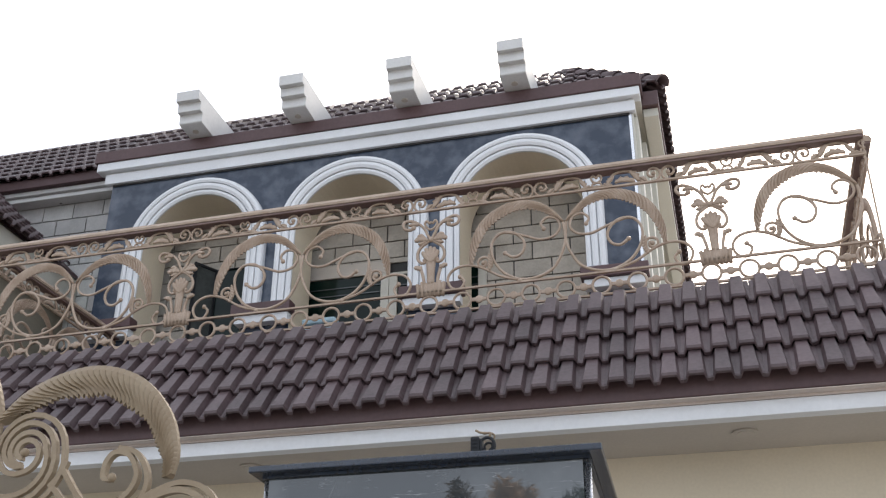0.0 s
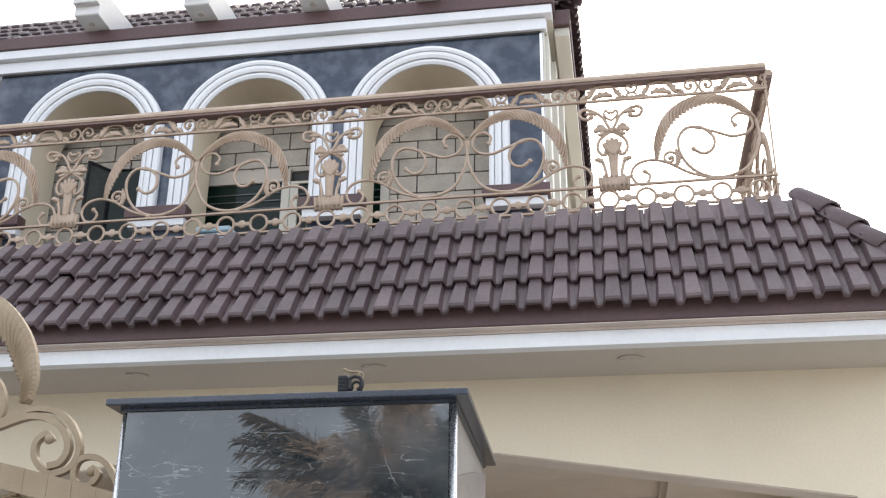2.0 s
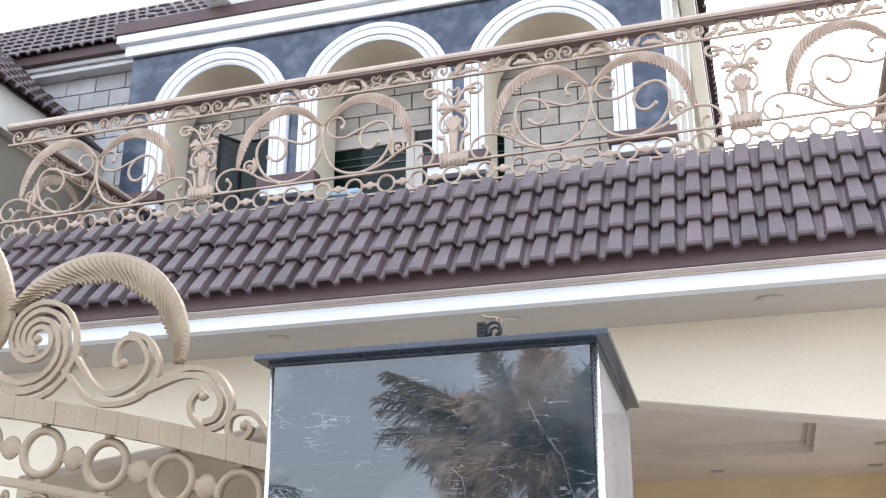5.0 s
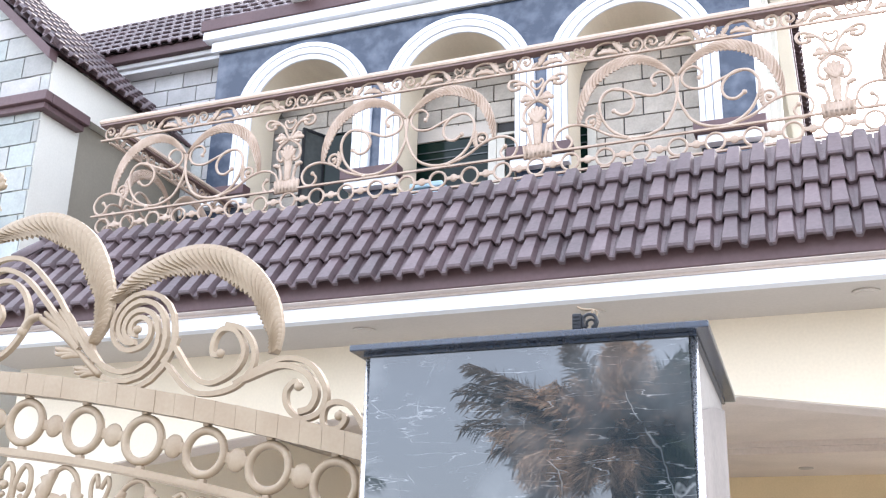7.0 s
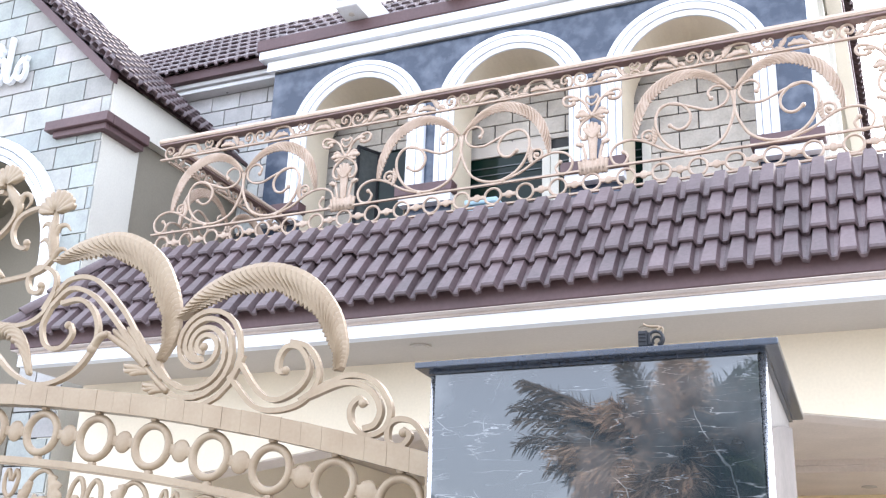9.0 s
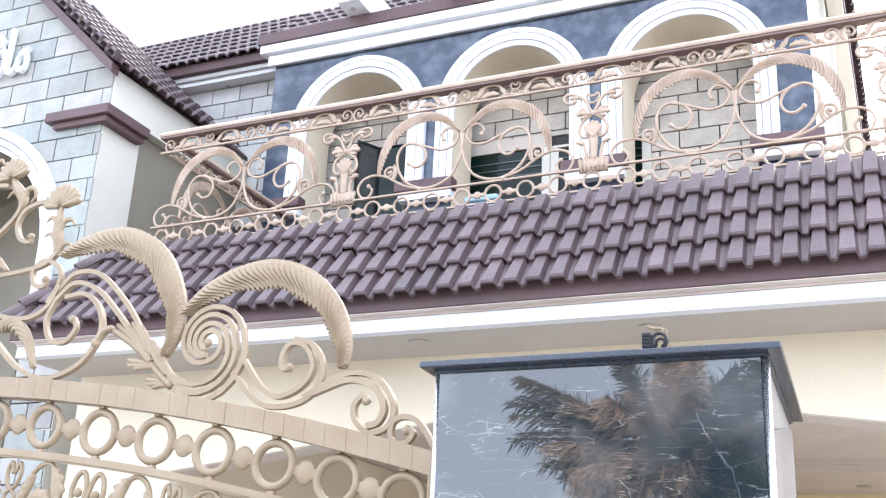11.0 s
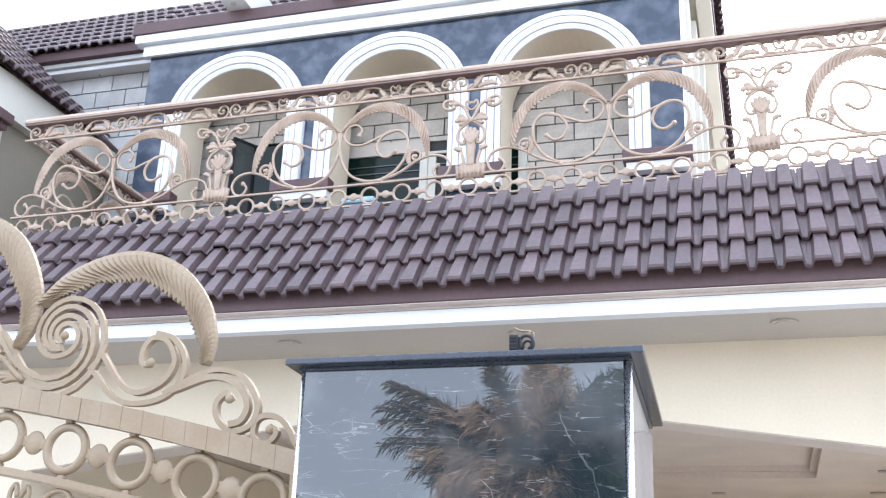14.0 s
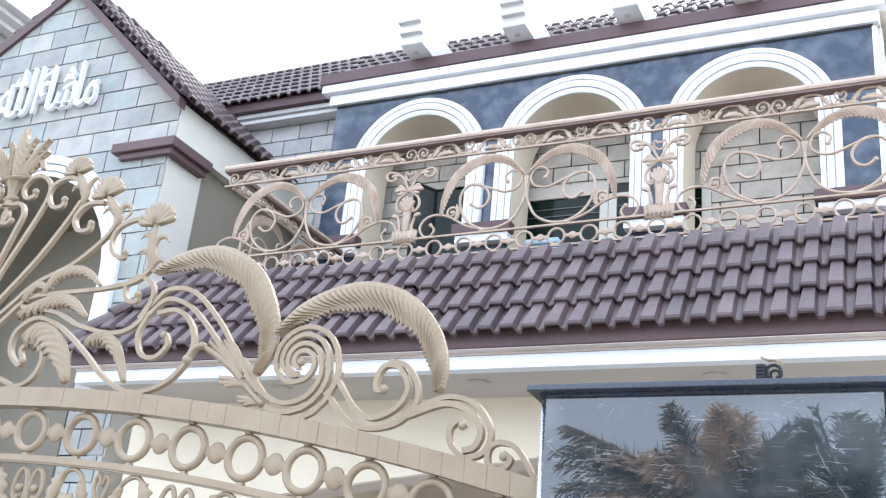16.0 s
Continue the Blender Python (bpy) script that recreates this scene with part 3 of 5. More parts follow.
structure("trim_side_soffit", boxed(-0.40, -0.25, YB + 0.2, 17.0, 7.70, 7.797, 0.006), PALE, "pale painted soffit band under the side eave")
structure("trim_corner", boxed(BX1 + 0.018, -0.49, YB - 0.004, YB + 0.29, 4.62, ZB), PALE, "pale painted corner beside the granite")
structure("wall_upper_back", boxed(-9.5, -0.75, 14.0, 14.2, 4.6, 7.95), PALE, "plain wall closing the upper storey")
structure("ceiling_upper", boxed(-6.3, -0.76, YB + 0.3, 14.0, 7.645, 7.75), CREAM, "cream ceiling behind the arches")

structure("trim_cornice_joint", boxed(BX0 + 0.01, BX1, YB - 0.02, YB - 0.002, ZB - 0.012, ZB + 0.0055), JOINT, "thin dark strip between granite and cornice")
upper_roof = thing("upper_roof", "hipped roof of small dark brown tiles above the cornice", "roof", kind="structure")
tiled_slope(upper_roof, (BX0 - 0.3, 9.25, 8.03), (1, 0, 0), (0, 1, 1.1), 6.48, 6, 0.225, 0.15, 0.0, 0.853, joined=True, roll=0.036)
tiled_slope(upper_roof, (-0.19, 9.27, 7.99), (0, 1, 0), (-1, 0, 0.88), 7.75, 6, 0.225, 0.15, 0.6, 0.0, joined=True, roll=0.036)
ridge(upper_roof, (-0.165, 9.26, 8.09), (-1.27, 10.18, 9.06), 0.25, 0.095)
bm = bmesh.new()
prism(bm, [(BX0 - 0.3, 9.29), (-0.26, 9.29), (-0.26, 17), (BX0 - 0.3, 17)], "z", 7.93, 7.985)
for v in [v for v in bm.verts if v.co.z > 7.96]:
    v.co.z = 8.9
    v.co.x += 0.0 if v.co.x < -3 else -0.98
    v.co.y += 0.8 if v.co.y < 10 else 0
part("roof_deck", bm, BROWN, upper_roof)

# pergola beam ends that stand out of the roof
BEAMS = (-5.25, -4.034, -2.825, -1.64)
first = None
for x in BEAMS:
    if first is None:
        first = thing("pergola_beam", "white concrete beam end with a stepped face standing out of the roof", "beam", "roof beams", at=(x, 9.0, 8.033))
        bm = bmesh.new()
        prof = [(-0.44, 0.352), (-0.43, 0.229), (-0.365, 0.236), (-0.37, 0.124), (-0.30, 0.13), (-0.308, 0.02), (-0.295, 0.008), (0.0, 0.0), (0.55, 0.0), (0.55, 0.352)]
        prism(bm, prof, "x", -0.137, 0.137)
        bmesh.ops.bevel(bm, geom=bm.edges[:], offset=0.005, segments=1, affect="EDGES")
        part("beam", bm, OFFWHITE, first)
        bm = bmesh.new()
        bmesh.ops.create_cone(bm, cap_ends=True, segments=20, radius1=0.034, radius2=0.03, depth=0.014, matrix=Matrix.Translation((-0.01, -0.15, 0.001)))
        part("lamp_cover", bm, TAUPE, first)
    else:
        copy_thing(first, Matrix.Translation((x, 9.0, 8.033)))


# ---- stone facing ----
def stone_wall(parent, x0, x1, z0, z1, y, cw=0.42, ch=0.195, inside=None, phase=0.0, thick=0.022, stone=STONE, planes=()):
    """Stone tiles in running bond, each a piece with its own uneven face; those cut by a slope or an arch are trimmed. inside(x, z): whether the wall is there; planes: a point and an outward normal of each sloping edge."""
    gap = 0.0075
    rows = int(math.ceil((z1 - z0) / ch))
    shapes = []
    for _ in range(6):
        b = bmesh.new()
        nx, nz = 3, 2
        vs = [[b.verts.new((i / nx * (cw - 2 * gap) - cw / 2 + gap, -thick - (random.uniform(0, 0.007) if 0 < i < nx and 0 < j < nz else random.uniform(-0.003, 0.002)), j / nz * (ch - 2 * gap) - ch / 2 + gap)) for j in range(nz + 1)] for i in range(nx + 1)]
        for i in range(nx):
            for j in range(nz):
                b.faces.new((vs[i][j], vs[i + 1][j], vs[i + 1][j + 1], vs[i][j + 1]))
        rim = [vs[i][0] for i in range(nx + 1)] + [vs[nx][j] for j in range(1, nz + 1)] + [vs[i][nz] for i in range(nx - 1, -1, -1)] + [vs[0][j] for j in range(nz - 1, 0, -1)]
        back = [b.verts.new((v.co.x, 0, v.co.z)) for v in rim]
        for i in range(len(rim)):
            j = (i + 1) % len(rim)
            b.faces.new((rim[i], rim[j], back[j], back[i]))
        shapes.append(mesh_of("stone", b, stone))
    made = 0
    for r in range(rows):
        x = x0 - (cw / 2 if r % 2 else 0) - phase
        while x < x1:
            a, b2, za, zb = max(x, x0), min(x + cw, x1), z0 + r * ch, min(z0 + (r + 1) * ch, z1)
            x += cw
            if b2 - a < 0.03:
                continue
            corners = [(a, za), (b2, za), (b2, zb), (a, zb), ((a + b2) / 2, (za + zb) / 2)]
            if inside is not None:
                ins = [inside(*q) for q in corners]
                if not any(ins):
                    continue
                over = [(co, no) for co, no in planes if any((q[0] - co[0]) * no[0] + (q[1] - co[1]) * no[1] > 0 for q in corners)]
                if over:
                    b = boxed(a + gap, b2 - gap, y - thick - random.uniform(0, 0.003), y - 0.002, za + gap, zb - gap)
                    for co, no in over:
                        bmesh.ops.bisect_plane(b, geom=b.verts[:] + b.edges[:] + b.faces[:], plane_co=(co[0], y, co[1]), plane_no=(no[0], 0, no[1]), clear_outer=True)
                    if b.faces:
                        part("stone", b, stone, parent)
                    else:
                        b.free()
                    continue
                if not all(ins):
                    # trim the piece with a fine grid of cells that lie inside
                    b = bmesh.new()
                    m, k2 = 14, 7
                    keep = {(i, j): inside(a + gap + (i + 0.5) / m * (b2 - a - 2 * gap), za + gap + (j + 0.5) / k2 * (zb - za - 2 * gap)) for i in range(m) for j in range(k2)}
                    grid = {}

                    def vert(i, j):
                        if (i, j) not in grid:
                            grid[i, j] = b.verts.new((a + gap + i / m * (b2 - a - 2 * gap), y - thick, za + gap + j / k2 * (zb - za - 2 * gap)))
                        return grid[i, j]

                    for (i, j), ok in keep.items():
                        if ok:
                            b.faces.new((vert(i, j), vert(i + 1, j), vert(i + 1, j + 1), vert(i, j + 1)))
                    if not b.faces:
                        b.free()
                        continue
                    ext = bmesh.ops.extrude_face_region(b, geom=b.faces[:])
                    for v in ext["geom"]:
                        if isinstance(v, bmesh.types.BMVert):
                            v.co.y = y - 0.002
                    part("stone", b, stone, parent)
                    continue
            ob = part("stone", shapes[made % 6], stone, parent)
            ob.location = ((a + b2) / 2, y, (za + zb) / 2)
            ob.scale = ((b2 - a) / cw, 1, (zb - za) / ch)
            made += 1


# ---- gabled block beside the porch ----
YG = 7.3
GX, GXR = -8.93, -7.03
APEX, SL = 8.59, 0.935
SLL = 0.66
SPRING_G = 3.95


def in_gable(x, z):
    roof = APEX - 0.07 - (SL * (x - GX) if x > GX else SLL * (GX - x))
    if z > roof or x > GXR or z < 6.2 and x > GXR - 0.047:
        return False
    ax, az, ar = -8.87, 4.87, 1.44
    if z < SPRING_G:
        return abs(x - ax) > 1.27 or z < 2.6
    if abs(x - ax) < ar and (z < az or (x - ax) ** 2 + (z - az) ** 2 < ar * ar):
        return False
    return True


gable = thing("gable_wall", "gabled wall faced in rough grey stone tiles with dark joints", "wall", kind="structure")
bm = bmesh.new()
n = 24
ax, az, ar = -8.87, 4.87, 1.265
zr = APEX - 0.1 - SL * (GXR - GX)
zl = APEX - 0.1 - SLL * (GX + 13.0)
prism(bm, [(-13.0, 2.6), (ax - ar, 2.6), (ax - ar, az), (-13.0, az)], "y", YG, YG + 0.25)
prism(bm, [(ax + ar, 2.6), (GXR - 0.19, 2.6), (GXR - 0.19, az), (ax + ar, az)], "y", YG, YG + 0.25)
prism(bm, [(-13.0, az), (ax - ar, az), (ax - ar, APEX - 0.1 - SLL * (GX - ax + ar)), (-13.0, zl)], "y", YG, YG + 0.25)
prism(bm, [(ax + ar, az), (GXR - 0.19, az), (GXR - 0.19, zr + SL * 0.19), (ax + ar, APEX - 0.1 - SL * (ax + ar - GX))], "y", YG, YG + 0.25)
for i in range(n):
    xa, xb = (ax - ar * math.cos(math.pi * k2 / n) for k2 in (i, i + 1))
    za, zb = (az + ar * math.sin(math.pi * k2 / n) for k2 in (i, i + 1))
    ta, tb = (APEX - 0.1 - (SL * (x - GX) if x > GX else SLL * (GX - x)) for x in (xa, xb))
    prism(bm, [(xa, za), (xb, zb), (xb, tb), (xa, ta)], "y", YG, YG + 0.25)
part("backing", bm, JOINT, gable)
part("wall_base", boxed(-13.0, GXR - 0.26, YG, YG + 0.25, 0, 2.596), JOINT, gable)
structure("wall_gable_side", boxed(GXR - 0.3, GXR - 0.1, YG + 0.26, 9.68, 0, 6.333), OLIVESHADE, "side wall of the gabled block, its shade put in the olive colour")
part("pilaster", boxed(GXR - 0.25, GXR - 0.048, YG - 0.004, YG + 0.545, 0, 6.2), PALE, gable, "pale painted pilaster side")
part("upper_return", boxed(GXR - 0.2, GXR + 0.012, YG - 0.004, 9.68, 6.335, 6.765), PALE, gable, "pale cream band under the side eave")
bm = bmesh.new()
box(bm, GXR - 0.71, GXR + 0.09, YG - 0.13, YG - 0.03, 6.221, 6.325, 0.008)
box(bm, GXR - 0.63, GXR + 0.045, YG - 0.085, YG - 0.028, 6.155, 6.2185, 0.006)
box(bm, GXR - 0.12, GXR + 0.09, YG - 0.027, YG + 0.525, 6.221, 6.325, 0.008)
box(bm, GXR - 0.12, GXR + 0.045, YG - 0.027, YG + 0.50, 6.155, 6.2185, 0.006)
part("capital", bm, BROWN, gable, "brown painted moulded capital")
# arch moulding over the gable window
bm = bmesh.new()
rows = []
prof = [(1.265, 0.0), (1.265, -0.04), (1.312, -0.044), (1.314, -0.012), (1.328, -0.012), (1.33, -0.062), (1.386, -0.066), (1.388, -0.02), (1.404, -0.02), (1.406, -0.08), (1.495, -0.072), (1.495, 0.0)]
for k2 in range(n + 3):
    row = []
    for r, d in prof:
        a = math.pi * (k2 - 1) / n
        p = (ax - r, YG + d, SPRING_G) if k2 == 0 else (ax + r, YG + d, SPRING_G) if k2 == n + 2 else (ax - r * math.cos(a), YG + d, az + r * math.sin(a))
        row.append(bm.verts.new(p))
    rows.append(row)
for a, b in zip(rows, rows[1:]):
    for i in range(len(prof) - 1):
        bm.faces.new((a[i], a[i + 1], b[i + 1], b[i]))
part("arch_moulding", bm, WHITE, gable, "white stepped plaster arch moulding")
bm = bmesh.new()
rows = []
for k2 in range(n + 3):
    a = math.pi * (k2 - 1) / n
    x, z = (ax - 1.257, 2.6) if k2 == 0 else (ax + 1.257, 2.6) if k2 == n + 2 else (ax - 1.257 * math.cos(a), az + 1.257 * math.sin(a))
    rows.append([bm.verts.new((x, y, z)) for y in (YG - 0.03, YG + 1.1)])
for a, b in zip(rows, rows[1:]):
    bm.faces.new((a[0], a[1], b[1], b[0]))
part("arch_reveal", bm, OLIVESHADE, gable, "reveal of the gable arch with its shade in the olive colour")
left_block = thing("wall_left_block", "stone-faced block beyond the gable roof", "wall", kind="structure")
part("wall", boxed(-12.3, -12.0, 7.6, 13.0, 0, 9.75), STONE, left_block)
for x, z0, z1 in ((-11.8, 9.5, 9.58), (-11.65, 9.583, 9.66), (-11.5, 9.663, 9.78)):
    part("moulding", boxed(-12.0, x, 7.6, 13.0, z0, z1, 0.008), OFFWHITE, left_block, "off-white stepped moulding")
structure("wall_gable_recess", boxed(-10.4, -7.4, YG + 1.102, YG + 1.2, 2.0, 6.6), OLIVESHADE, "wall deep inside the gable arch, its shade put in the colour")
# bargeboards and the gable's tiled roof
gable_roof = thing("gable_roof", "steep dark brown tiled roof over the gabled block", "roof", kind="structure")
bm = bmesh.new()
prism(bm, [(GX, APEX - 0.1), (GXR + 0.06, APEX - 0.1 - SL * (GXR + 0.06 - GX)), (GXR + 0.06, APEX - SL * (GXR + 0.06 - GX) + 0.015), (GX, APEX + 0.015)], "y", YG - 0.14, YG - 0.03)
prism(bm, [(GX, APEX - 0.09), (GX, APEX - 0.01), (-13.0, APEX - 0.01 - SLL * (13 + GX)), (-13.0, APEX - 0.09 - SLL * (13 + GX))], "y", YG - 0.065, YG - 0.025)
part("bargeboard", bm, BROWN, gable_roof)
bm = bmesh.new()
prism(bm, [(GX, APEX - 0.02), (GXR - 0.02, APEX - 0.02 - SL * (GXR - 0.02 - GX)), (GXR - 0.02, APEX + 0.018 - SL * (GXR - 0.02 - GX)), (GX, APEX + 0.018)], "y", YG - 0.13, YG + 2.4)
prism(bm, [(GX, APEX), (GX, APEX + 0.06), (-13.0, APEX + 0.06 - SLL * (13 + GX)), (-13.0, APEX - SLL * (13 + GX))], "y", YG - 0.06, YG + 2.4)
part("roof_deck", bm, BROWN, gable_roof)
ev = Vector((GXR + 0.12, YG - 0.1, APEX + 0.028 - SL * (GXR + 0.12 - GX)))
up = Vector((-1, 0, SL)).normalized()
tiled_slope(gable_roof, ev, (0, 1, 0), up, 2.05, 10, 0.29, 0.15, 0.0, 0.0, joined=True, roll=0.05, shift=0.02)
tiled_slope(gable_roof, (GX - 4.0, YG + 1.6, APEX + 0.07 - SLL * 4.0), (0, -1, 0), (1, 0, SLL), 1.69, 16, 0.29, 0.15, 0.0, 0.0, joined=True)
tiled_slope(gable_roof, (GX + 0.02, YG - 0.19, APEX + 0.035), (1, 0, -SL), (0, 1, 0), 2.74, 1, 0.2, 0.15, 0.0, 0.0, joined=True, roll=0.055)
ridge(gable_roof, (GX, YG - 0.22, APEX + 0.09), (GX, YG + 1.6, APEX + 0.09))

# ---- stone wall at the back with its own cornice and roof ----
back_wall = thing("back_wall", "recessed wall faced in grey stone tiles between gable and arcade", "wall", kind="structure")
part("backing", boxed(-9.3, BX0, 9.72, 9.95, 4.6, 7.95), JOINT, back_wall)
cornice("cornice_back", [(7.87, 7.922, 0.19, OFFWHITE), (7.922, 7.94, 0.172, OFFWHITE), (7.94, 8.0, 0.22, OFFWHITE), (8.0, 8.125, 0.29, BROWN)], -9.3, BX0 - 0.16, 9.72, "off-white stepped cornice with a brown fascia over the recessed wall")
rear_roof = thing("rear_roof", "dark brown tiled roof slope behind the gabled block", "roof", kind="structure")
tiled_slope(rear_roof, (-10.0, 9.40, 8.10), (1, 0, 0), (0, 1, 1.0), 3.45, 7, 0.287, 0.15, 0.0, 0.0, joined=True, roll=0.036)
part("roof_deck", prism(bmesh.new(), [(9.46, 8.16), (12.1, 8.16), (10.74, 9.44)], "x", -10.0, -6.6), BROWN, rear_roof)

# ---- the room behind the arches ----
inner_wall = thing("veranda_wall", "grey stone-tiled wall with windows behind the arches", "wall", kind="structure")
YI = 9.75
part("backing", boxed(-6.3, -0.76, YI, YI + 0.2, 4.6, 7.64), JOINT, inner_wall)

# ---- balcony railing ----
RY = 7.0


def flip(pts, s):
    return [(p[0] * s, p[1]) for p in pts]


def scroll_mesh(s):
    """The round scroll of half a bay: one bar that winds from the middle of the bay down, round and inwards, with a branch and a curling tail."""
    bm = bmesh.new()
    sweep(bm, flip(glide([(-0.012, 5.335), (-0.001, 5.20), (-0.03, 5.085), (-0.10, 4.965), (-0.22, 4.904), (-0.355, 4.903), (-0.478, 4.972), (-0.553, 5.09), (-0.565, 5.215), (-0.507, 5.298), (-0.405, 5.302), (-0.33, 5.24), (-0.312, 5.17), (-0.345, 5.107), (-0.405, 5.092), (-0.462, 5.13)], 6), s), 0.0118, 0.9)
    sweep(bm, flip(glide([(-0.46, 5.308), (-0.385, 5.288), (-0.287, 5.25), (-0.185, 5.212), (-0.085, 5.23), (-0.037, 5.295), (-0.06, 5.37), (-0.13, 5.392), (-0.18, 5.347), (-0.16, 5.297)], 6), s), 0.0108, 0.9)
    sweep(bm, flip(glide([(-0.35, 4.895), (-0.5, 4.944), (-0.64, 5.03), (-0.76, 5.066), (-0.865, 5.04), (-0.91, 4.968), (-0.88, 4.893), (-0.815, 4.878), (-0.78, 4.935), (-0.812, 4.98)], 6), s), 0.0108, 0.9)
    for x, z in ((-0.464, 5.132), (-0.16, 5.299), (-0.814, 4.978)):
        sphere(bm, s * x, 0, z, 0.019, 1, 0.8, 1, 8, 5)
    sphere(bm, s * -0.355, -0.004, 4.889, 0.02, 1.1, 0.7, 0.8, 8, 5)
    return bm


def feather_mesh(s):
    bm = bmesh.new()
    spine = flip(glide([(-0.738, 5.068), (-0.712, 5.205), (-0.648, 5.352), (-0.555, 5.45), (-0.437, 5.51), (-0.31, 5.526), (-0.18, 5.487), (-0.078, 5.405), (-0.015, 5.335)], 6), s)
    plume(bm, spine, lambda u: 0.005 + 0.041 * math.sin(math.pi * min((u * 0.98 + 0.02) ** 0.8, 1)) ** 0.8, 0, 30, 0.018, s, 0.35, 1.6, 1.0)
    return bm


def leaf_scroll_mesh(s):
    bm = bmesh.new()
    sweep(bm, flip(arc(-0.632, 5.07, 0.062, -60, 420, 24, 0.018), s), 0.011, 0.9)
    sphere(bm, s * -0.632, 0, 5.072, 0.018, 1, 0.8, 1, 8, 5)
    plume(bm, flip(glide([(-0.60, 4.99), (-0.575, 5.06), (-0.585, 5.14)], 5), s), lambda u: 0.02 * math.sin(math.pi * (0.15 + 0.8 * u)), -0.006, 7, 0.014, s)
    return bm


def flower_mesh():
    """The upright between bays: a fluted block, a vase of leaves and two stems that cross and curl over at the top."""
    bm = bmesh.new()
    for i in range(7):
        x = -0.099 + 0.033 * i
        sweep(bm, [(x * 0.96, 4.84), (x, 4.9), (x * 1.06, 4.95 + 0.014 * (i % 2))], 0.0145, 1.2)
    box(bm, -0.105, 0.105, -0.012, 0.012, 4.845, 4.945)
    sweep(bm, glide([(0, 4.945), (0, 5.04), (0, 5.12), (0, 5.18)], 5), lambda u: 0.03 + 0.018 * u ** 1.6, 0.5, 8)
    for a in (-48, -24, 0, 24, 48):
        t = radians(a)
        e = (0.085 * math.sin(t), 5.14 + 0.12 * math.cos(t))
        plume(bm, [(0, 5.12), (e[0] * 0.5, 5.12 + (e[1] - 5.12) * 0.5), e], lambda u: 0.004 + 0.017 * math.sin(math.pi * (0.12 + 0.8 * u)), -0.008, 3, 0.016, 1, 0.2, 0.2, 0.2)
    for s in (-1, 1):
        sweep(bm, flip(glide([(0.046, 5.157), (0.05, 5.132), (0.078, 5.132), (0.103, 5.165), (0.106, 5.21), (0.086, 5.258), (0.042, 5.295), (0.0, 5.325), (-0.03, 5.375), (-0.055, 5.43), (-0.10, 5.475), (-0.16, 5.507), (-0.208, 5.508), (-0.228, 5.478), (-0.208, 5.44), (-0.165, 5.43), (-0.14, 5.445)], 5), s), 0.0125, 0.9)
        sweep(bm, flip(glide([(0.052, 4.94), (0.058, 5.0), (0.076, 5.07), (0.082, 5.1)], 5), s), 0.013, 0.9)
        sphere(bm, s * 0.142, -0.002, 5.445, 0.021, 1, 0.8, 1, 8, 5)
        sphere(bm, s * 0.05, -0.002, 5.152, 0.017, 1, 0.8, 1, 8, 5)
        for pts, w in (([(0.07, 5.07), (0.1, 5.09), (0.132, 5.088)], 0.016), ([(0.015, 5.32), (0.07, 5.34), (0.128, 5.318)], 0.024), ([(0.04, 5.345), (0.075, 5.365), (0.105, 5.355)], 0.014), ([(0.04, 5.31), (0.075, 5.295), (0.1, 5.29)], 0.012), ([(0.10, 5.465), (0.14, 5.475), (0.18, 5.465)], 0.013)):
            plume(bm, flip(glide(pts, 4), s), lambda u, w=w: 0.003 + w * math.sin(math.pi * (0.1 + 0.86 * u)), -0.004, 4, 0.014, s, 0.9, 0.4, 0.3)
        sweep(bm, flip(glide([(0.0, 5.41), (0.03, 5.43), (0.05, 5.468), (0.034, 5.493), (0.014, 5.47), (0.0, 5.482)], 5), s), 0.0095, 0.9)
    sphere(bm, 0, 0, 5.325, 0.024, 1, 0.8, 1, 8, 6)
    return bm


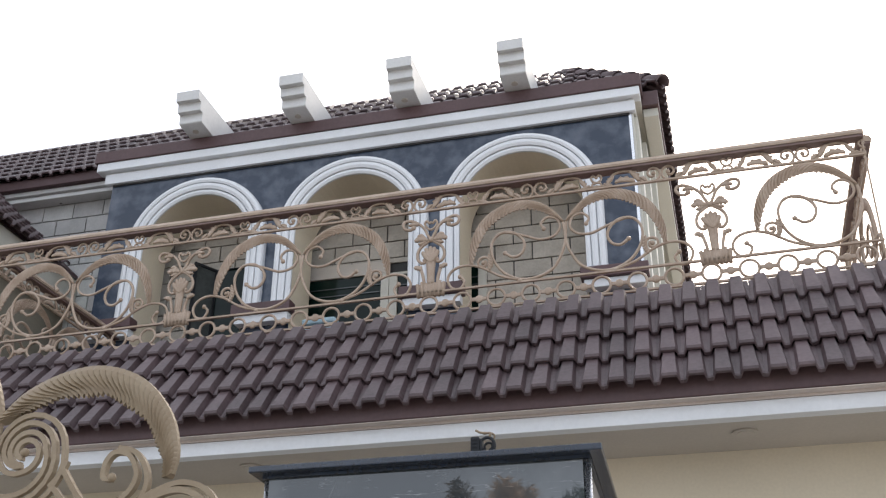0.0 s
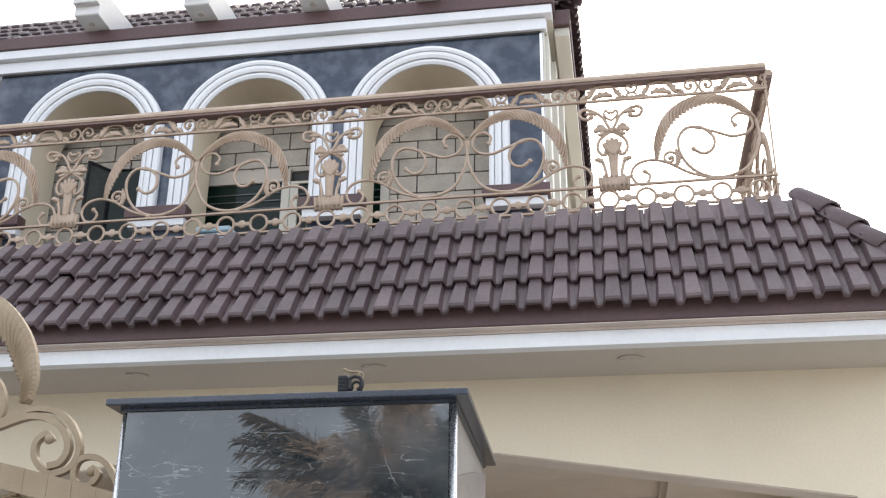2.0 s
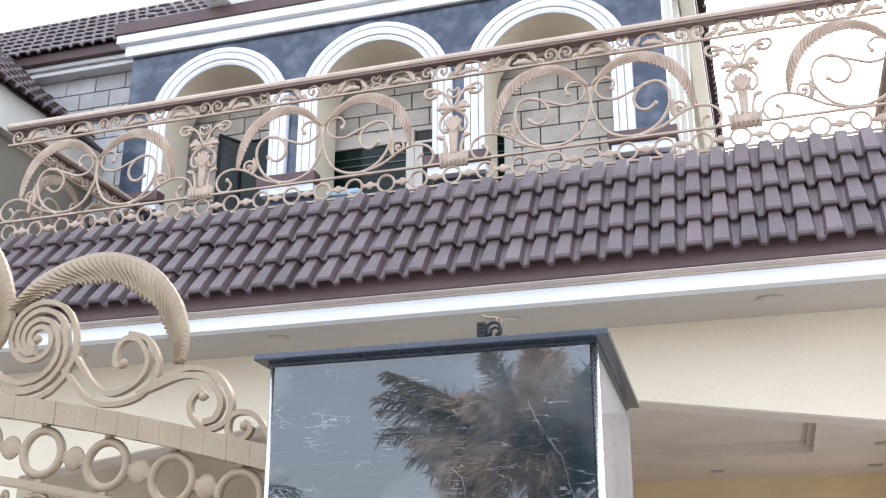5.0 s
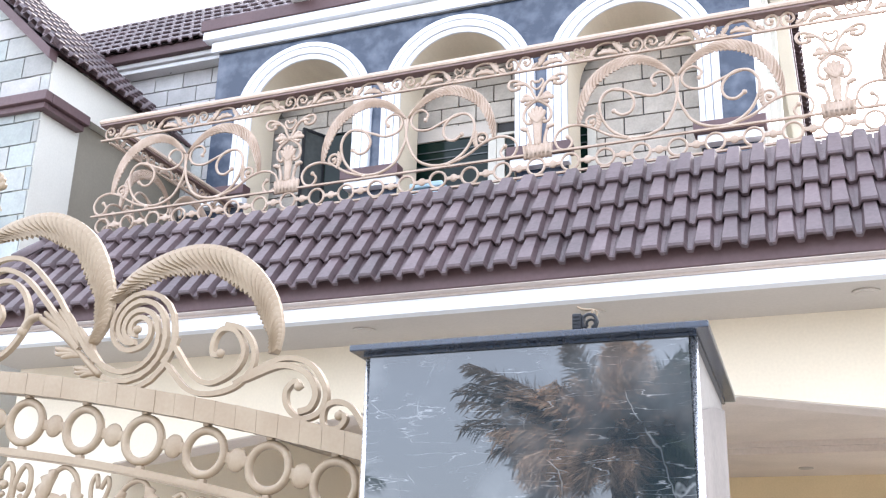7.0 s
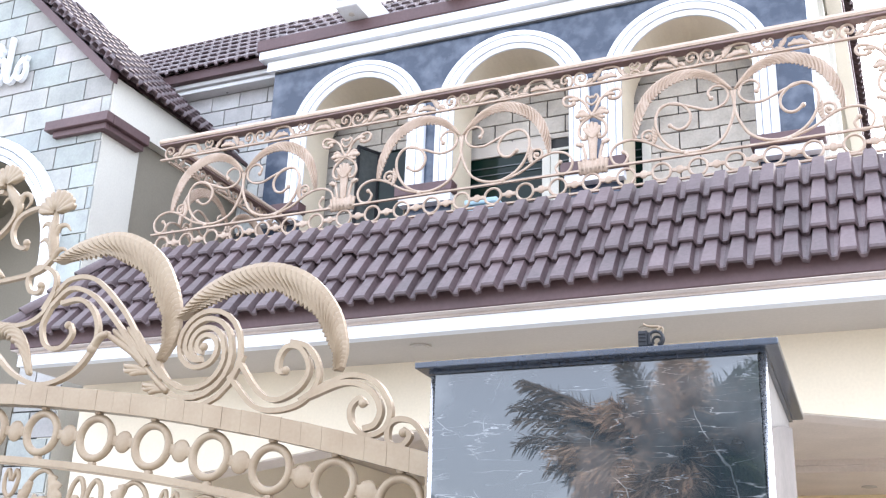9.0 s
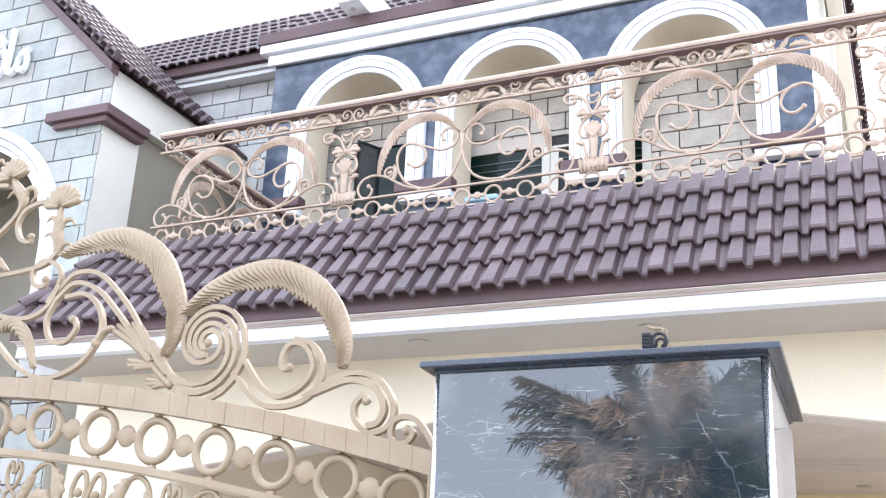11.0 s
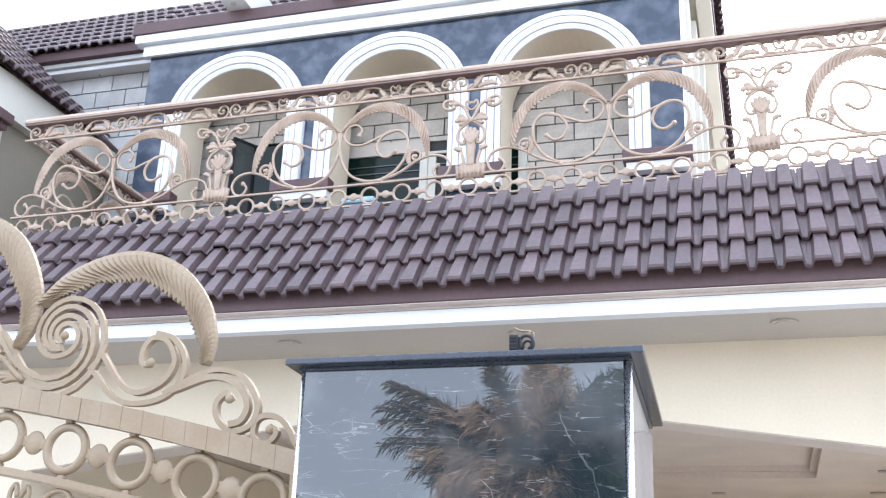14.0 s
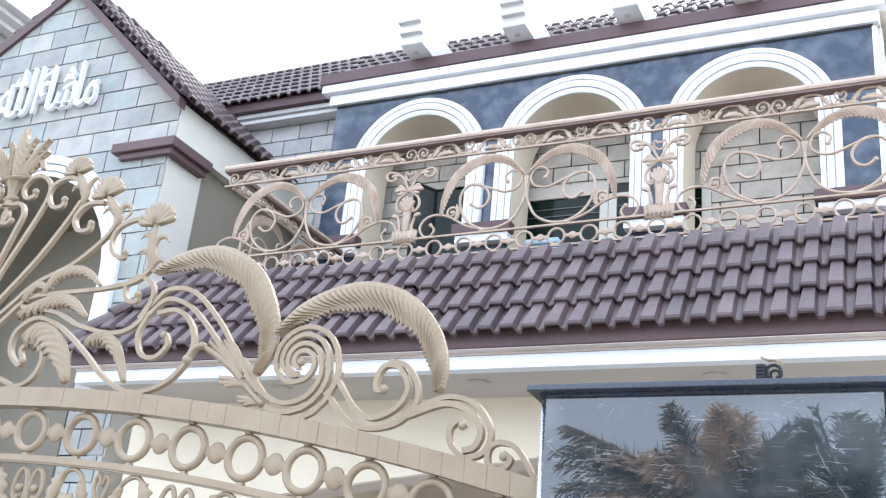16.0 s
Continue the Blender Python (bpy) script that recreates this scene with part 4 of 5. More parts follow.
def frieze_mesh(length=0.966, z0=5.6, h=0.122, bar=0.0098, leaves=None):
    """A length of running scroll, alike on both sides of its middle: trefoil, leafy arch with a leaf inside, and a spiral that meets its twin. leaves: a list that takes the leaves as meshes of their own."""
    bm = bmesh.new()
    c, half = z0 + h / 2, length / 2
    k, e = half / 0.483, h / 0.112

    def put(pts, s):
        return [(half + s * (half - x * k), c + z * e) for x, z in pts]

    for s in (-1, 1):
        sweep(bm, put(glide([(0.09, -0.034), (0.103, 0.004), (0.127, 0.033), (0.166, 0.049), (0.215, 0.053), (0.262, 0.038), (0.298, 0.006), (0.322, -0.03), (0.355, -0.055), (0.40, -0.062), (0.445, -0.054), (0.474, -0.02), (0.468, 0.024), (0.436, 0.047), (0.40, 0.036), (0.386, 0.004), (0.408, -0.02), (0.436, -0.012)], 5), s), bar, 1.0)
        sweep(bm, put(glide([(0.0, -0.052), (0.04, -0.04), (0.075, -0.05), (0.10, -0.04)], 4), s), bar * 0.9, 1.0)
        sweep(bm, put(glide([(0.0, -0.014), (0.03, 0.002), (0.04, 0.03), (0.02, 0.046), (0.0, 0.022)], 5), s), bar * 0.85, 1.0)
        sweep(bm, put(glide([(0.0, -0.012), (0.032, -0.022), (0.026, -0.046), (0.0, -0.036)], 4), s), bar * 0.8, 1.0)
        p = put([(0.43, 0.004)], s)[0]
        sphere(bm, p[0], -0.003, p[1], bar * 1.8, 1, 0.9, 1, 8, 6)
        for pts, w in (([(0.14, -0.036), (0.18, -0.018), (0.235, -0.016), (0.292, -0.04)], 0.019), ([(0.245, 0.045), (0.292, 0.012), (0.325, -0.038)], 0.02), ([(0.085, -0.045), (0.098, -0.01), (0.125, 0.028)], 0.015), ([(0.325, -0.02), (0.355, -0.03), (0.38, -0.05)], 0.012), ([(0.05, -0.035), (0.085, -0.045), (0.12, -0.05)], 0.013)):
            leaf = bm if leaves is None else bmesh.new()
            plume(leaf, put(glide(pts, 4), s), lambda u, w=w: 0.003 + w * min(e, 1.1) * math.sin(math.pi * (0.1 + 0.86 * u)), -0.003, 4, 0.013, s, 0.6, 0.4, 0.3)
            if leaves is not None:
                leaves.append(leaf)
    return bm


def coin(bm, x, z, r, thick, neck):
    """A flattened round link with short necks that join it to the rings beside it."""
    sphere(bm, x, 0, z, r, 1, thick * 0.62 / r, 1, 14, 8)
    box(bm, x - r - neck, x + r + neck, -thick * 0.34, thick * 0.34, z - r * 0.45, z + r * 0.45, 0.003)
    return bm


ring_bm = bmesh.new()
disc_ring(ring_bm, 0, 4.768, 0.066, 0.0105, 0, 22)
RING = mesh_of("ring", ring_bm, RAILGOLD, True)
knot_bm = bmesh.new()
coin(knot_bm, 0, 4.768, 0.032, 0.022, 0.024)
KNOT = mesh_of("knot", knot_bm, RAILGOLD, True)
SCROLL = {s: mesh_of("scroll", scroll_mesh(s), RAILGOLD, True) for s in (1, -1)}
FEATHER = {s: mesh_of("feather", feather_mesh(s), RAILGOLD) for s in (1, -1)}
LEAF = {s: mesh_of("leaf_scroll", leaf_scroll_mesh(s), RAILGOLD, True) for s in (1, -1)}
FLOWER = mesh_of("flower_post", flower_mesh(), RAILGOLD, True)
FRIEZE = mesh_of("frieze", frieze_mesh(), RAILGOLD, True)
half_bm = frieze_mesh()
bmesh.ops.bisect_plane(half_bm, geom=half_bm.verts[:] + half_bm.edges[:] + half_bm.faces[:], plane_co=(0.483, 0, 0), plane_no=(-1, 0, 0), clear_outer=True)
HALF_FRIEZE = mesh_of("frieze", half_bm, RAILGOLD, True)


def railing(label, length, posts, halves, m, rise=0.0):
    """A straight run of ornamental railing. posts: places of the flower posts; halves: (bay centre, side) of each round scroll; rise: how far the lower bars climb from end to end."""
    ob = thing("balcony_railing", label, "railing", "balcony railings")
    ob.matrix_basis = m
    bm = bmesh.new()
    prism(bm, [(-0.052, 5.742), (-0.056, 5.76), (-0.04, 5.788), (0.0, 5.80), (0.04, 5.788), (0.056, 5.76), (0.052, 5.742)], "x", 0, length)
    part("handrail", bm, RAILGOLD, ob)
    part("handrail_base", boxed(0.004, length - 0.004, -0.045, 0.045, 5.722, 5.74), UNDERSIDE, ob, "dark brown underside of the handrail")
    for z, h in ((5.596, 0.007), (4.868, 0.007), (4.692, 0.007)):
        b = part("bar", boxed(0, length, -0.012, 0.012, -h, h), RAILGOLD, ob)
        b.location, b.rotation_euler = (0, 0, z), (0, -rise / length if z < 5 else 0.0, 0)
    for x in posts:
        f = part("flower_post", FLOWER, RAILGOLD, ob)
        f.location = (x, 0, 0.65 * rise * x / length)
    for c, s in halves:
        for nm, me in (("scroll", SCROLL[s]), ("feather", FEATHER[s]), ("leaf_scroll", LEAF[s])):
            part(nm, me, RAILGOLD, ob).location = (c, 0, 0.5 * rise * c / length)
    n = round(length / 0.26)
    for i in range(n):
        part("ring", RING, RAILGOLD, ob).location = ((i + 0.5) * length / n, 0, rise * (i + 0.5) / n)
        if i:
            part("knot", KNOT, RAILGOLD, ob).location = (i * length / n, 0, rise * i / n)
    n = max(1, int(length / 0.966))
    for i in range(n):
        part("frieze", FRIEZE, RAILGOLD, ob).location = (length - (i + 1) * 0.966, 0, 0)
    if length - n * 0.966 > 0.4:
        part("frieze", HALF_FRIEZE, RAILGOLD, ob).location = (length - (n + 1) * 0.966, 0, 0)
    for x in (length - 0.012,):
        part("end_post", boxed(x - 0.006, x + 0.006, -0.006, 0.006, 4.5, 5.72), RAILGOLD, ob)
    return ob


RX0, RX1 = -6.02, 1.262
off = -RX0
railing("champagne-gold wrought iron balcony railing with round feather scrolls", RX1 - RX0, (-4.09 + off, -1.974 + off, 0.136 + off), ((-5.09 + off, 1), (-5.09 + off, -1), (-3.043 + off, 1), (-3.043 + off, -1), (-0.93 + off, 1), (-0.93 + off, -1), (1.168 + off, 1)), Matrix.Translation((RX0 + 0.008, RY, -0.034)) @ Matrix.Rotation(-0.0062, 4, "Y"), 0.034)
railing("short return of the champagne-gold railing ending at the arcade", 2.0, (), ((0.98, 1), (0.98, -1)), pose(RX0 + 0.03, RY + 0.05, -0.034, 0, 0, 90))
railing("short return of the champagne-gold railing against the open sky", 2.0, (), ((0.98, 1), (0.98, -1)), pose(RX1 - 0.02, RY + 0.05, 0, 0, 0, 90))


# ---- gate ----
GXC, GZ, GY = -3.4, 2.0, 2.62
gate = thing("gate", "arched champagne-gold wrought iron gate with feather plumes and scrolls", "gate", at=(GXC, GY, 0))


def mirrored(pts, s):
    """The gate is alike on both sides of its crown, which stands a little off the middle of the arch."""
    return pts if s > 0 else [(-0.124 - x, z) for x, z in pts]


THICK = itertools.cycle((1.0, 1.3, 1.1, 1.4, 1.2, 1.06, 1.36, 1.16, 1.26))


def thickness():
    """Depth to width of the next bar: no two that cross or touch are equally thick."""
    return next(THICK)


def g(bm, pts, r=0.0082, deep=1.05, steps=7, s=1):
    """A gate member along a line: square bar where the width is one number, rounded and tapering where it is a function."""
    line = mirrored([(x, z + GZ) for x, z in glide(pts, steps)], s)
    return sweep(bm, line, r, deep) if callable(r) else sweep(bm, line, r * 1.3, thickness(), 4)


def gate_plume(points, s, w, barbs):
    bm = bmesh.new()
    spine = mirrored([(x, z + GZ) for x, z in glide(points, 9)], s)
    plume(bm, spine, lambda u: 0.006 + w * (math.sin(math.pi * min(0.05 + 0.93 * u ** 0.85, 1)) ** 0.85), 0, barbs, 0.022, s, 0.9, -1.9, 0.62, 1.1)
    return bm


def spiral(cx, cz, r0, a0, rest):
    """Points on a spiral through the given (angle, radius) pairs."""
    keys = [(a0, r0)] + list(rest)
    out = []
    for (a, r), (b, q) in zip(keys, keys[1:]):
        n = max(3, int(abs(b - a) / 15))
        out += [(cx + (r + (q - r) * i / n) * math.cos(radians(a + (b - a) * i / n)), cz + GZ + (r + (q - r) * i / n) * math.sin(radians(a + (b - a) * i / n))) for i in range(n)]
    a, r = keys[-1]
    return out + [(cx + r * math.cos(radians(a)), cz + GZ + r * math.sin(radians(a)))]


def shell(bm, x, z, heading, size, s=1):
    """A scallop shell: a fan with rounded ribs, thicker in the middle."""
    n, ribs = 54, 9
    front, back = [], []
    for k in (0.12, 0.5, 0.85, 1.0):
        fr, ba = [], []
        for i in range(n + 1):
            a = radians(heading - 84 + 168 * i / n)
            wave = abs(math.sin(math.pi * ribs * i / n)) ** 0.7
            r = size * k * (0.9 + 0.1 * wave) * (1.0 - 0.12 * abs(2 * i / n - 1))
            y = -0.006 - 0.008 * (1 - k * k) - 0.0035 * wave * k
            px, pz = mirrored([(x + r * math.cos(a), 0)], s)[0][0], z + GZ + r * math.sin(a)
            fr.append(bm.verts.new((px, y, pz)))
            ba.append(bm.verts.new((px, 0.008 + 0.006 * (1 - k), pz)))
        front.append(fr)
        back.append(ba)
    for rows in (front, back):
        for a, b in zip(rows, rows[1:]):
            for i in range(n):
                bm.faces.new((a[i], a[i + 1], b[i + 1], b[i]))
    for i in range(n):
        for k in (0, 3):
            bm.faces.new((front[k][i], front[k][i + 1], back[k][i + 1], back[k][i]))
    for i in (0, n):
        for k in range(3):
            bm.faces.new((front[k][i], front[k + 1][i], back[k + 1][i], back[k][i]))
    return bm


def blade(bm, pts, w, s=1, lobes=7, y=-0.004, tooth=0.9, slant=1.5, relief=0.45):
    """A curled leaf with one scalloped edge and soft veins."""
    return plume(bm, mirrored([(a, b + GZ) for a, b in glide(pts, 6)], s), lambda u: 0.006 - 0.005 * u + w * math.sin(math.pi * (0.12 + 0.865 * u)) ** 0.85, y, lobes, 0.014, s, tooth, slant, relief)


def arch_z(x, below=0.0):
    return GZ + 0.352 - x * x / 16 - below


def arch_bar(bm, below, h, d, x0=-2.28, x1=2.28, n=72):
    prev = None
    for i in range(n + 1):
        x = x0 + (x1 - x0) * i / n
        z = arch_z(x, below)
        ring = [bm.verts.new((x, -d, z)), bm.verts.new((x, d, z)), bm.verts.new((x, d, z - h)), bm.verts.new((x, -d, z - h))]
        if prev:
            for k in range(4):
                bm.faces.new((prev[k], prev[(k + 1) % 4], ring[(k + 1) % 4], ring[k]))
        else:
            bm.faces.new(ring)
        prev = ring
    bm.faces.new(prev[::-1])
    return bm


# the arched top member is made of short straight lengths welded end to end
n = 66
for i in range(n):
    xa, xb = -2.28 + 4.56 * i / n, -2.28 + 4.56 * (i + 1) / n - 0.0009
    bm = bmesh.new()
    d = 0.03 + random.uniform(0, 0.0016)
    lo, hi = [], []
    for x, row in ((xa, lo), (xb, hi)):
        z = arch_z(x) + random.uniform(-0.0008, 0.0008)
        row += [bm.verts.new((x, -d, z)), bm.verts.new((x, d, z)), bm.verts.new((x, d, z - 0.066)), bm.verts.new((x, -d, z - 0.066))]
    for k in range(4):
        bm.faces.new((lo[k], lo[(k + 1) % 4], hi[(k + 1) % 4], hi[k]))
    bm.faces.new(lo)
    bm.faces.new(hi[::-1])
    part("arch_length", bm, GOLD, gate)
part("lower_arch_bar", arch_bar(bmesh.new(), 0.232, 0.022, 0.016), GOLD, gate)
part("lower_arch_edge", arch_bar(bmesh.new(), 0.2545, 0.005, 0.012), GOLD, gate)

bm = bmesh.new()
disc_ring(bm, 0, 0, 0.063, 0.0128, 0, 28)
for z in (-0.083, 0.083):
    box(bm, -0.011, 0.011, -0.01, 0.01, z - 0.009, z + 0.009, 0.003)
GRING = mesh_of("ring", bm, GOLD, True)
bm = bmesh.new()
coin(bm, 0, 0, 0.035, 0.016, 0.018)
GKNOT = mesh_of("knot", bm, GOLD, True)
PITCH = 0.231
for i in range(-10, 11):
    for u, me, nm in (((i + 0.5) * PITCH, GRING, "ring"), (i * PITCH, GKNOT, "knot")):
        x = u - 0.0085 * u ** 3
        if abs(x) < 2.15:
            r = part(nm, me, GOLD, gate)
            r.location, r.scale = (x, 0, arch_z(x, 0.149)), (1.0 if nm == "ring" else 0.94, 1, 1)
            r.rotation_euler = (0, math.atan(x / 8) if nm == "knot" else 0, 0)

gate_leaves = []
GFRIEZE = mesh_of("scroll_frieze", frieze_mesh(0.63, -0.102, 0.168, 0.0084, gate_leaves), GOLD, True)
GLEAVES = [mesh_of("leaf", b, GOLD, True) for b in gate_leaves]
for i in range(7):
    f = part("scroll_frieze", GFRIEZE, GOLD, gate)
    xm = (i - 3) * 0.63 - 0.24
    tilt = math.atan(xm / 8)
    f.location, f.rotation_euler = (xm - 0.315 * math.cos(tilt), 0, arch_z(xm, 0.33) + 0.315 * math.sin(tilt)), (0, tilt, 0)
    for me in GLEAVES:
        part("leaf", me, GOLD, f)

SPX, SPZ, U = 1.407, 0.405, 0.00203
for s in (1, -1):
    part("plume", gate_plume([(1.303, 0.50), (1.391, 0.567), (1.509, 0.609), (1.629, 0.616), (1.752, 0.572), (1.848, 0.477), (1.892, 0.375), (1.894, 0.30)], s, 0.0345, 44), GOLD, gate, "ridged feather plume")
    part("plume", gate_plume([(0.748, 0.748), (0.874, 0.787), (1.028, 0.787), (1.17, 0.706), (1.259, 0.567), (1.28, 0.452), (1.246, 0.369)], s, 0.0355, 42), GOLD, gate, "ridged feather plume")
    bm = bmesh.new()
    for pts in (spiral(SPX, SPZ, 95 * U, -100, ((0, 66 * U), (85, 57 * U), (180, 46 * U), (270, 30 * U), (450, 18 * U), (620, 8 * U))),
                spiral(SPX, SPZ, 88 * U, -128, ((0, 50 * U), (90, 44 * U), (175, 34 * U), (265, 20 * U))),
                spiral(SPX, SPZ, 88 * U, 183, ((270, 62 * U), (360, 36 * U), (450, 30 * U), (540, 24 * U), (620, 18 * U)))):
        sweep(bm, mirrored(pts, s), 0.0107, thickness(), 4)
    sphere(bm, mirrored([(SPX, 0)], s)[0][0], -0.003, SPZ + GZ, 0.0135, 1, 0.9, 1, 14, 9)
    part("spiral", bm, GOLD, gate)
    bm = bmesh.new()
    g(bm, [(1.549, 0.342), (1.621, 0.253), (1.686, 0.224), (1.762, 0.256), (1.791, 0.313), (1.761, 0.371), (1.714, 0.384), (1.687, 0.356), (1.685, 0.312), (1.712, 0.307)], s=s)
    g(bm, [(1.527, 0.29), (1.608, 0.211), (1.69, 0.193), (1.773, 0.212), (1.822, 0.267), (1.819, 0.326), (1.779, 0.379), (1.72, 0.398)], s=s)
    g(bm, [(1.555, 0.37), (1.54, 0.33), (1.51, 0.295)], s=s)
    sphere(bm, mirrored([(1.71, 0)], s)[0][0], -0.003, 0.311 + GZ, 0.0135, 1, 0.9, 1, 14, 9)
    part("scroll", bm, GOLD, gate)
    bm = bmesh.new()
    g(bm, [(1.767, 0.217), (1.845, 0.258), (1.932, 0.283), (2.013, 0.258), (2.062, 0.187), (2.05, 0.127), (1.992, 0.108), (1.946, 0.143), (1.938, 0.188), (1.965, 0.215), (1.982, 0.195)], s=s)
    g(bm, [(1.797, 0.229), (1.916, 0.263), (1.998, 0.236), (2.032, 0.182), (2.018, 0.139), (1.982, 0.127)], 0.0095, s=s)
    sphere(bm, mirrored([(1.975, 0)], s)[0][0], -0.003, 0.2 + GZ, 0.0135, 1, 0.9, 1, 14, 9)
    part("scroll", bm, GOLD, gate)
    bm = bmesh.new()
    g(bm, [(2.21, 0.035), (2.15, 0.127), (2.099, 0.15), (2.063, 0.135), (2.063, 0.088), (2.104, 0.077), (2.127, 0.103), (2.106, 0.122)], s=s)
    sphere(bm, mirrored([(2.107, 0)], s)[0][0], -0.003, 0.112 + GZ, 0.0135, 1, 0.9, 1, 14, 9)
    part("scroll", bm, GOLD, gate)
    bm = bmesh.new()
    g(bm, [(0.761, 0.626), (0.825, 0.683), (0.936, 0.67), (1.065, 0.558), (1.162, 0.434), (1.247, 0.332), (1.336, 0.281)], s=s)
    g(bm, [(0.755, 0.591), (0.833, 0.648), (0.936, 0.615), (1.038, 0.524), (1.125, 0.43), (1.194, 0.358)], s=s)
    g(bm, [(0.755, 0.591), (0.73, 0.525), (0.759, 0.457), (0.823, 0.443), (0.865, 0.485), (0.851, 0.525)], s=s)
    g(bm, [(0.80, 0.60), (0.887, 0.604), (0.957, 0.544), (0.973, 0.455), (0.902, 0.361), (0.77, 0.322), (0.635, 0.368), (0.505, 0.474), (0.372, 0.569), (0.251, 0.612), (0.16, 0.567), (0.151, 0.494), (0.205, 0.437), (0.225, 0.46)], s=s)
    sphere(bm, mirrored([(0.845, 0)], s)[0][0], -0.003, 0.52 + GZ, 0.0135, 1, 0.9, 1, 14, 9)
    sphere(bm, mirrored([(0.222, 0)], s)[0][0], -0.003, 0.452 + GZ, 0.0135, 1, 0.9, 1, 14, 9)
    part("scroll", bm, GOLD, gate)
    bm = bmesh.new()
    g(bm, [(-0.02, 0.555), (0.058, 0.601), (0.17, 0.689), (0.305, 0.703), (0.516, 0.708), (0.666, 0.726), (0.725, 0.768)], s=s)
    g(bm, [(0.72, 0.585), (0.757, 0.648), (0.755, 0.70), (0.716, 0.733), (0.668, 0.742), (0.63, 0.707), (0.648, 0.658), (0.688, 0.65), (0.695, 0.676)], s=s)
    sphere(bm, mirrored([(0.693, 0)], s)[0][0], -0.003, 0.674 + GZ, 0.0135, 1, 0.9, 1, 14, 9)
    g(bm, [(0.151, 0.662), (0.327, 0.63), (0.449, 0.576), (0.615, 0.537), (0.719, 0.566), (0.766, 0.646)], s=s)
    g(bm, [(0.037, 0.417), (0.131, 0.389), (0.223, 0.359), (0.293, 0.392), (0.313, 0.467), (0.253, 0.52), (0.205, 0.496), (0.221, 0.455)], s=s)
    part("scroll", bm, GOLD, gate)
    for pts, ball in (([(-0.062, 0.66), (-0.045, 0.80), (0.008, 0.968), (0.033, 1.049), (0.006, 1.096), (-0.05, 1.09), (-0.072, 1.05), (-0.052, 1.018), (-0.026, 1.028)], True),
                      ([(-0.055, 0.66), (-0.009, 0.797), (0.076, 0.962), (0.125, 1.06), (0.143, 1.12), (0.136, 1.168), (0.09, 1.206), (0.035, 1.205), (0.0, 1.165), (0.02, 1.122), (0.06, 1.122), (0.066, 1.143)], True),
                      ([(-0.05, 0.615), (0.026, 0.696), (0.163, 0.844), (0.266, 0.985), (0.32, 1.075)], False),
                      ([(0.285, 1.165), (0.245, 1.182), (0.2, 1.18), (0.155, 1.155), (0.146, 1.111), (0.178, 1.066), (0.226, 1.065), (0.23, 1.092)], True),
                      ([(0.44, 1.055), (0.385, 1.06), (0.338, 1.045), (0.31, 1.001), (0.338, 0.953), (0.388, 0.95), (0.394, 0.976)], True),
                      ([(-0.05, 0.59), (0.03, 0.625), (0.109, 0.685), (0.192, 0.75), (0.354, 0.815), (0.469, 0.897), (0.512, 0.952), (0.51, 1.0)], False),
                      ([(0.69, 0.95), (0.64, 0.968), (0.588, 0.966), (0.536, 0.942), (0.516, 0.893), (0.54, 0.84), (0.585, 0.822), (0.59, 0.842)], True)):
        bm = g(bmesh.new(), pts, 0.0082, s=s)
        if ball:
            e = mirrored(pts[-1:], s)[0]
            sphere(bm, e[0], -0.002, e[1] + GZ, 0.0135, 1, 0.9, 1, 14, 9)
        part("fan_rod", bm, GOLD, gate)
    for x, z, h, size in ((0.266, 1.195, 98, 0.079), (0.445, 1.08, 100, 0.086), (0.706, 0.938, 92, 0.092)):
        part("finial", shell(bmesh.new(), x, z, h, size, s), GOLD, gate, "flat ribbed scallop shell finial", True)
    for stem, horns in (([(0.268, 1.205), (0.288, 1.172), (0.318, 1.13), (0.33, 1.095), (0.315, 1.045)], ([(0.322, 1.10), (0.3, 1.135), (0.27, 1.142), (0.255, 1.122)], [(0.325, 1.1), (0.345, 1.15), (0.372, 1.168), (0.388, 1.148)])),
                        ([(0.446, 1.09), (0.465, 1.06), (0.5, 1.02), (0.523, 0.98), (0.503, 0.94)], ([(0.515, 0.985), (0.495, 1.02), (0.46, 1.028), (0.438, 1.008)], [(0.517, 0.985), (0.532, 1.03), (0.562, 1.03), (0.574, 1.0), (0.552, 0.975)])),
                        ([(0.706, 0.95), (0.704, 0.90), (0.708, 0.85), (0.722, 0.80), (0.716, 0.755)], ([(0.708, 0.86), (0.69, 0.895), (0.665, 0.905), (0.65, 0.89)], [(0.712, 0.845), (0.73, 0.885), (0.762, 0.888), (0.785, 0.865)], [(0.72, 0.775), (0.70, 0.825), (0.672, 0.845), (0.65, 0.835)], [(0.718, 0.763), (0.74, 0.795), (0.765, 0.80), (0.785, 0.785)]))):
        bm = bmesh.new()
        g(bm, stem, lambda u: 0.009 + 0.013 * math.sin(math.pi * u) ** 1.5, 0.7, s=s)
        for pts in horns:
            g(bm, pts, lambda u: 0.0135 * (1 - 0.8 * u ** 1.5), 0.7, s=s)
        part("finial_stem", bm, GOLD, gate, "leafy stem under a shell finial", smooth=True)
    bm = bmesh.new()
